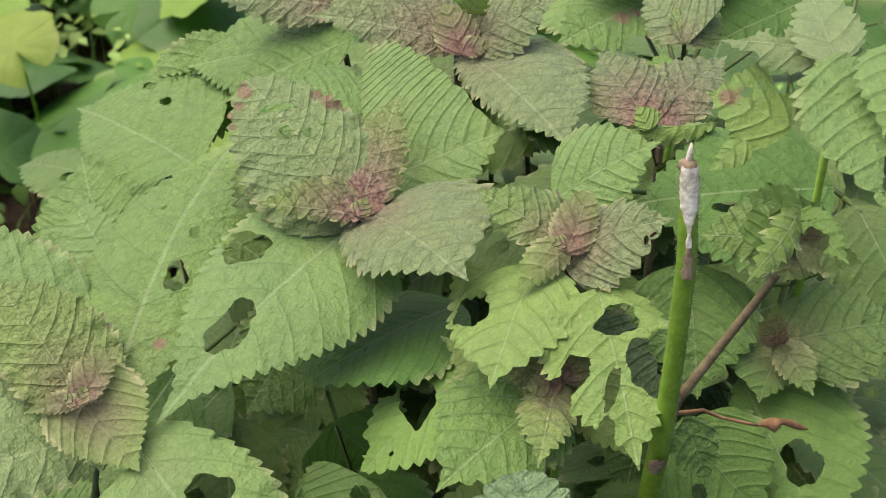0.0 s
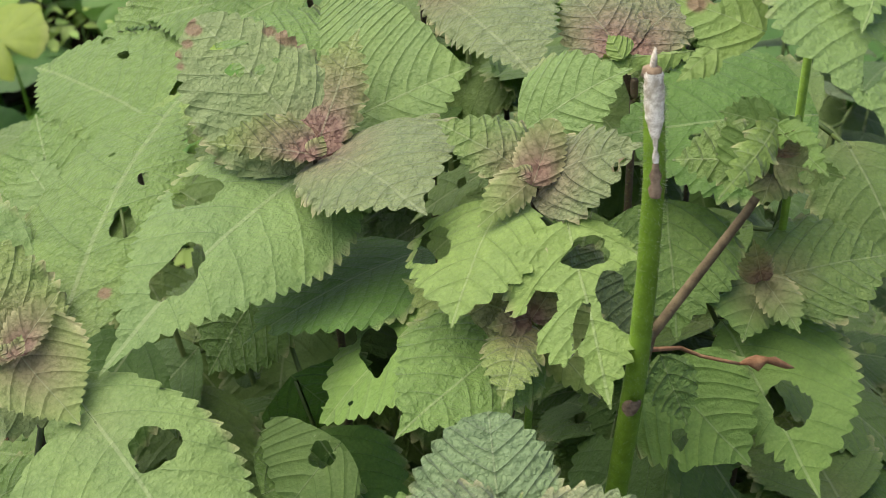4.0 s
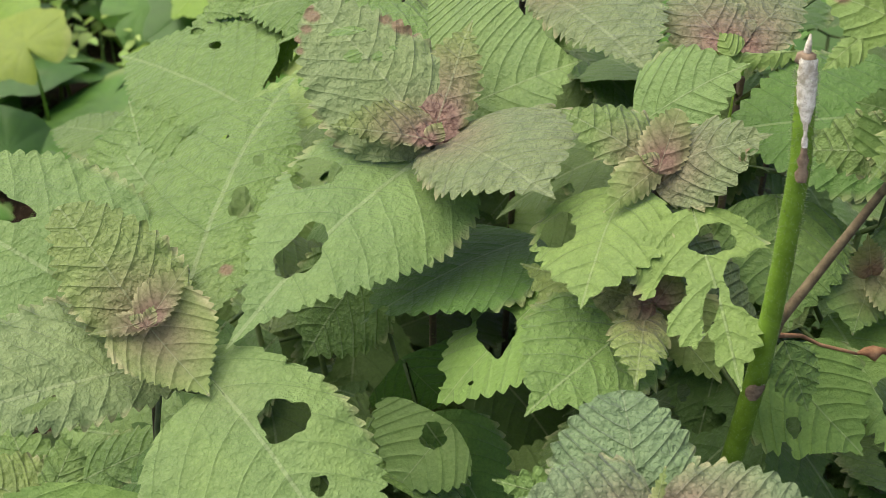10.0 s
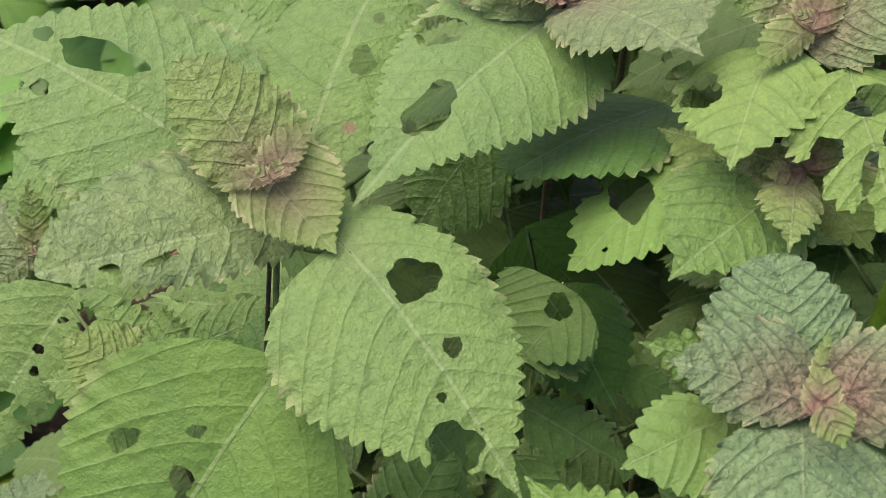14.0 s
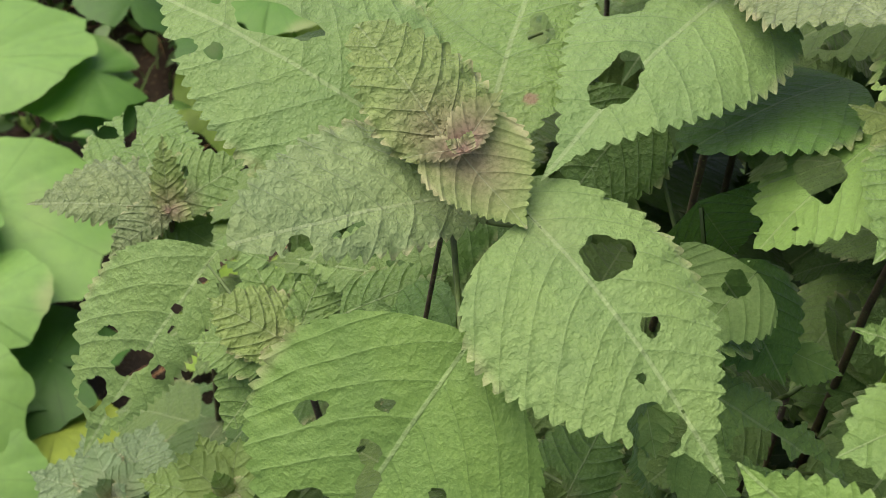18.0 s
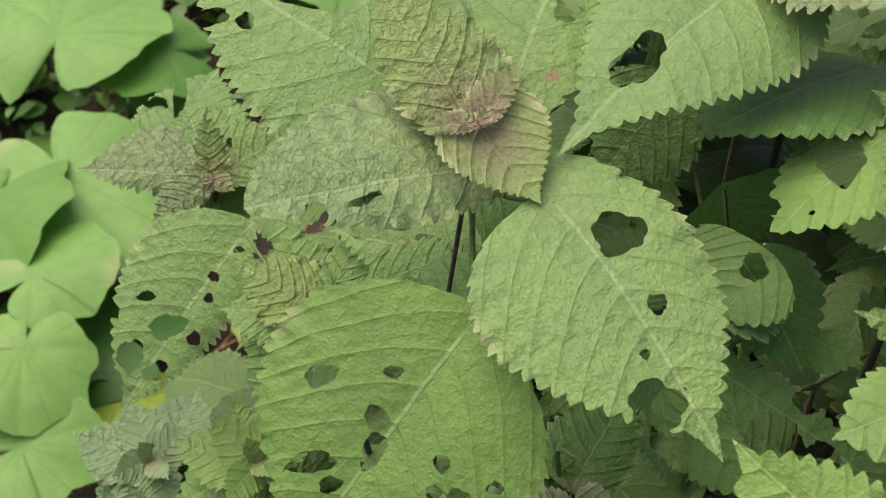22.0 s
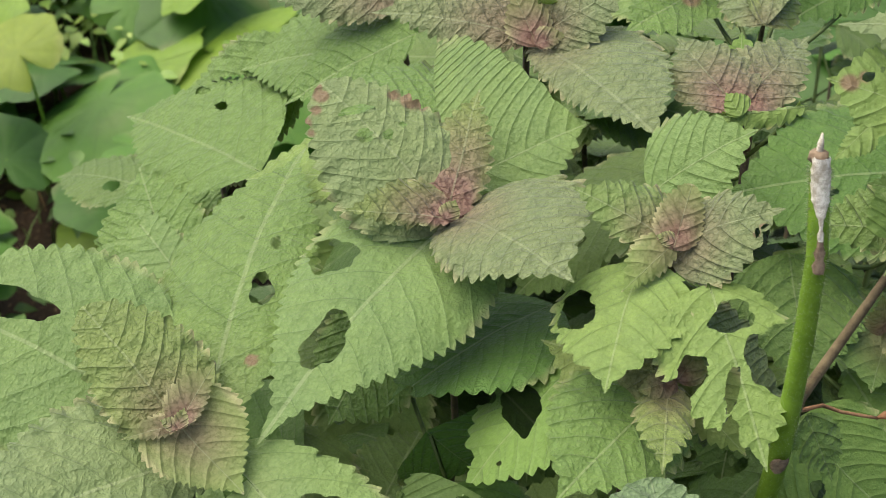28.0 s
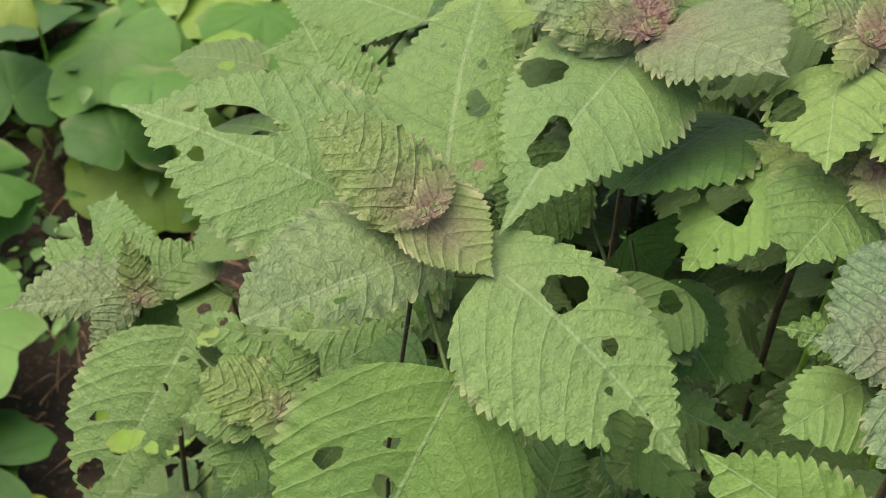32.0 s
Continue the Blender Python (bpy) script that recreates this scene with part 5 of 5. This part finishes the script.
def broad_leaf(x, y, z, r, tone, lean=0.0, turn=0.0, mesh=0):
    """One long-stalked broad leaf growing from the soil."""
    e = new("broad_leaf_plant")
    fx, fy = x + 0.05 * math.cos(turn * 3), y + 0.07
    e.location = (fx, fy, 0.0)
    words = {"green": "broad round green leaf on a stalk", "pale": "broad pale green leaf with lobed edge", "dark": "dark green broad leaf near the soil", "yellow": "broad leaf turned yellow with age", "lime": "broad yellow-green leaf low down", "dusty": "broad dusty pale green leaf with lobed edge"}[tone]
    tagged(e, words, "plant", "broad leaves on the ground")
    top = Vector((x - fx, y - fy, z))
    part("stalk", tube(curve_points((0, 0, -0.02), top, (0.01, 0.015, 0), 6, int(r * 1e4)), [0.0035 - 0.0003 * k for k in range(6)], 7), STEM, e)
    ob = new("leaf", broad[mesh % len(broad)])
    ob.parent = e
    ob.matrix_local = Matrix.Translation(top) @ Euler((lean, 0.35 * math.sin(turn * 5), turn)).to_matrix().to_4x4() @ Matrix.Scale(r / 0.1, 4)
    ob.color = (*BROAD_TONES[tone], 0.08)


for k, (x, y, z, r, tone) in enumerate((
        (-0.904, 1.189, 0.23, 0.125, "dusty"), (-0.751, 1.218, 0.19, 0.085, "green"), (-0.823, 0.931, 0.19, 0.135, "dusty"), (-0.789, 0.733, 0.20, 0.075, "dusty"),
        (-0.690, 0.715, 0.12, 0.100, "dark"), (-0.765, 0.620, 0.19, 0.075, "dusty"), (-0.735, 0.502, 0.15, 0.065, "dusty"), (-0.704, 1.505, 0.33, 0.070, "yellow"),
        (-0.606, 1.567, 0.18, 0.120, "green"), (-0.499, 1.376, 0.23, 0.075, "green"), (-0.740, 1.416, 0.18, 0.075, "dark"), (-0.730, 1.212, 0.15, 0.060, "pale"),
        (-0.420, 1.480, 0.20, 0.055, "lime"), (-0.361, 1.729, 0.18, 0.080, "lime"), (-0.725, 1.678, 0.18, 0.090, "dark"), (-0.520, 1.700, 0.14, 0.085, "green"),
        (-0.611, 1.916, 0.15, 0.085, "green"), (-0.795, 1.846, 0.23, 0.065, "lime"), (-0.456, 1.886, 0.23, 0.070, "lime"), (-0.66, 0.62, 0.10, 0.06, "yellow"))):
    broad_leaf(x, y, z, r * 1.22, tone, 0.12 * math.sin(k * 2.1), k * 1.9, k)
rnd = random.Random(21)
for k in range(288):
    x, y = rnd.uniform(-1.9, 0.9), rnd.uniform(0.55, 3.3)
    if (x > -0.42 and y < 1.0) or math.hypot(x + 0.50, y - 1.13) < 0.16 or math.hypot(x + 0.57, y - 0.75) < 0.13 or (x > -0.62 and y < 0.62):
        continue
    broad_leaf(x, y, rnd.uniform(0.05, 0.2), rnd.uniform(0.085, 0.165), rnd.choice(("green", "dark", "pale", "green", "dark", "lime")), rnd.uniform(-0.35, 0.35), rnd.uniform(0, 6), k)


# ---- grass and weeds between them ----
def grass(name, label, count, box, tall, seed, material):
    rnd = random.Random(seed)
    verts, faces = [], []
    for _ in range(count):
        x, y = rnd.uniform(box[0], box[1]), rnd.uniform(box[2], box[3])
        if noise.noise(Vector((x * 2.3, y * 2.3, seed))) < -0.05:
            continue
        a, hgt, lean, w = rnd.uniform(0, math.tau), rnd.uniform(*tall), rnd.uniform(0.02, 0.12), rnd.uniform(0.0015, 0.004)
        n = len(verts)
        for k in range(4):
            u = k / 3
            off = Vector((math.cos(a), math.sin(a), 0)) * lean * u * u
            across = Vector((-math.sin(a), math.cos(a), 0)) * w * (1 - u * 0.95)
            p = Vector((x, y, -0.01 + hgt * u * (1 - 0.25 * u))) + off
            verts += [p - across, p + across]
        faces += [(n + 2 * k, n + 2 * k + 1, n + 2 * k + 3, n + 2 * k + 2) for k in range(3)]
    me = bpy.data.meshes.new(name)
    me.from_pydata(verts, [], faces)
    return tagged(mesh_part(name, me, material), label, "grass", kind="stuff")


grass("grass", "thin green grass on the soil behind", 5200, (-2.4, 1.8, 1.3, 3.6), (0.04, 0.16), 3, GRASS)
grass("dry_litter", "dry brown stalks lying on the soil", 1500, (-1.6, 0.8, 0.2, 2.4), (0.015, 0.05), 9, DEAD)

def weeds(name, label, count, box, seed, material):
    """Small-leaved weeds: sprays of pointed leaflets on the soil."""
    rnd = random.Random(seed)
    verts, faces = [], []
    for _ in range(count):
        x, y = rnd.uniform(box[0], box[1]), rnd.uniform(box[2], box[3])
        if noise.noise(Vector((x * 1.9, y * 1.9, seed))) < -0.12 or math.hypot(x + 0.50, y - 1.13) < 0.17 or math.hypot(x + 0.57, y - 0.75) < 0.13:
            continue
        tall = rnd.uniform(0.03, 0.20)
        for _ in range(7):
            a, r, z = rnd.uniform(0, math.tau), rnd.uniform(0.0, 0.05), tall * rnd.uniform(0.4, 1.0)
            long, wide, droop = rnd.uniform(0.018, 0.045), rnd.uniform(0.25, 0.42), rnd.uniform(-0.5, 0.3)
            d, e = Vector((math.cos(a), math.sin(a), droop)), Vector((-math.sin(a), math.cos(a), rnd.uniform(-0.3, 0.3)))
            o, n = Vector((x, y, z)) + d * r, len(verts)
            for u, w in ((0.0, 0.05), (0.3, 0.9), (0.6, 0.8), (1.0, 0.03)):
                p = o + d * long * u - Vector((0, 0, 0.25 * long * u * u))
                verts += [p - e * long * wide * w + Vector((0, 0, 0.1 * long * w)), p, p + e * long * wide * w + Vector((0, 0, 0.1 * long * w))]
            for k in range(3):
                b = n + 3 * k
                faces += [(b, b + 1, b + 4, b + 3), (b + 1, b + 2, b + 5, b + 4)]
    me = bpy.data.meshes.new(name)
    me.from_pydata(verts, [], faces)
    return tagged(mesh_part(name, me, material), label, "weeds", kind="stuff")


weeds("weeds", "small-leaved green weeds between the broad leaves", 1500, (-1.9, 1.2, 0.95, 3.6), 6, WEED)
weeds("pale_weeds", "yellow-green weeds catching the light", 420, (-1.5, 0.6, 1.25, 3.2), 14, LIME)

# ---- the lower, shaded storey of perilla ----
rnd = random.Random(5)
under = []
for k in range(6):
    holes = [(rnd.uniform(0.25, 0.7) * 0.08, rnd.uniform(-0.4, 0.4) * 0.05, r, 0, 0, r * rnd.uniform(0.6, 1.2)) for r in (0.006, 0.004, 0.0025)][: k % 4]
    me = blade((0, 0, 0), (0, 0, 0), (0, 0.08, -0.012), (0, 0.1, 1), 0.03, 0.03, 0.12 * (k % 2), holes, steps=0.6, teeth=15, seed=200 + k, curl=0.1)
    me.materials.append(LEAF)
    for f in me.polygons:
        f.use_smooth = True
    under.append(me)


def low_shoot(x, y, top, leaves, big, tones, label, shade_dim=0.62):
    """A shaded perilla shoot: a stem with pairs of leaves down its length. Shade is painted in by darkening the leaf
    colours.
    """
    e = new("perilla_shoot")
    e.location = (x + rnd.uniform(-0.04, 0.04), y + rnd.uniform(-0.02, 0.06), 0.0)
    tagged(e, label, "plant", "perilla shoots")
    up = Vector((x, y, top)) - Vector(e.location)
    part("stem", tube(curve_points((0, 0, -0.02), up, (0.015, 0.01, 0), 6, int(x * 9e3)), [0.003 - 0.0003 * k for k in range(6)], 7), DARK_STEM if rnd.random() < 0.4 else SHADE_STEM, e)
    turn = rnd.uniform(0, 6)
    for k in range(leaves):
        pair, a = k // 2, turn + (k % 2) * math.pi + (k // 2) * 1.4 + rnd.uniform(-0.3, 0.3)
        z = up.z - pair * rnd.uniform(0.05, 0.09)
        node = Vector((0, 0, -0.02)).lerp(up, z / up.z)
        out = Vector((math.cos(a), math.sin(a), 0.25)) * rnd.uniform(0.012, 0.035)
        ob = new("leaf", rnd.choice(under))
        ob.parent = e
        place = Matrix.Translation(node + out) @ Euler((rnd.uniform(-0.5, 0.15), rnd.uniform(-0.3, 0.3), a - math.pi / 2)).to_matrix().to_4x4() @ Matrix.Scale(big * rnd.uniform(0.7, 1.25), 4)
        ob.matrix_local = place
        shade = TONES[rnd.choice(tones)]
        ob.color = (shade[0] * shade_dim, shade[1] * shade_dim, shade[2] * shade_dim * 0.9, 0.3)
        part("petiole", tube([node, node.lerp(node + out, 0.6), node + out], (0.0013, 0.0011, 0.0009), 5), SHADE_STEM, ob).matrix_parent_inverse = place.inverted()


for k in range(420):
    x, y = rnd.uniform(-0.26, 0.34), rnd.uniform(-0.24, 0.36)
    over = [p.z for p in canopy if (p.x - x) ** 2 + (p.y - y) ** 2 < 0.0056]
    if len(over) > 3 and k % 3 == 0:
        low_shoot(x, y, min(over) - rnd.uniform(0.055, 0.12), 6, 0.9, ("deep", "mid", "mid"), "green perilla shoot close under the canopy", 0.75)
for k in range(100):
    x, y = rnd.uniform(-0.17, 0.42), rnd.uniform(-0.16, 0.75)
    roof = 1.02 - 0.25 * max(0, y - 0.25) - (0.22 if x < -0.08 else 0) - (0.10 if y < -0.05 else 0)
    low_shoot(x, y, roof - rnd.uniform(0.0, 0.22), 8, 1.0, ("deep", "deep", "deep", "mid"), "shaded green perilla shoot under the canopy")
# Out of view in front: added to keep side light from under the canopy.
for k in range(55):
    low_shoot(rnd.uniform(-0.35, 0.55), rnd.uniform(-0.5, -0.12), rnd.uniform(0.5, 0.85), 8, 1.1, ("deep", "mid"), "unseen perilla shoot added to block side light")
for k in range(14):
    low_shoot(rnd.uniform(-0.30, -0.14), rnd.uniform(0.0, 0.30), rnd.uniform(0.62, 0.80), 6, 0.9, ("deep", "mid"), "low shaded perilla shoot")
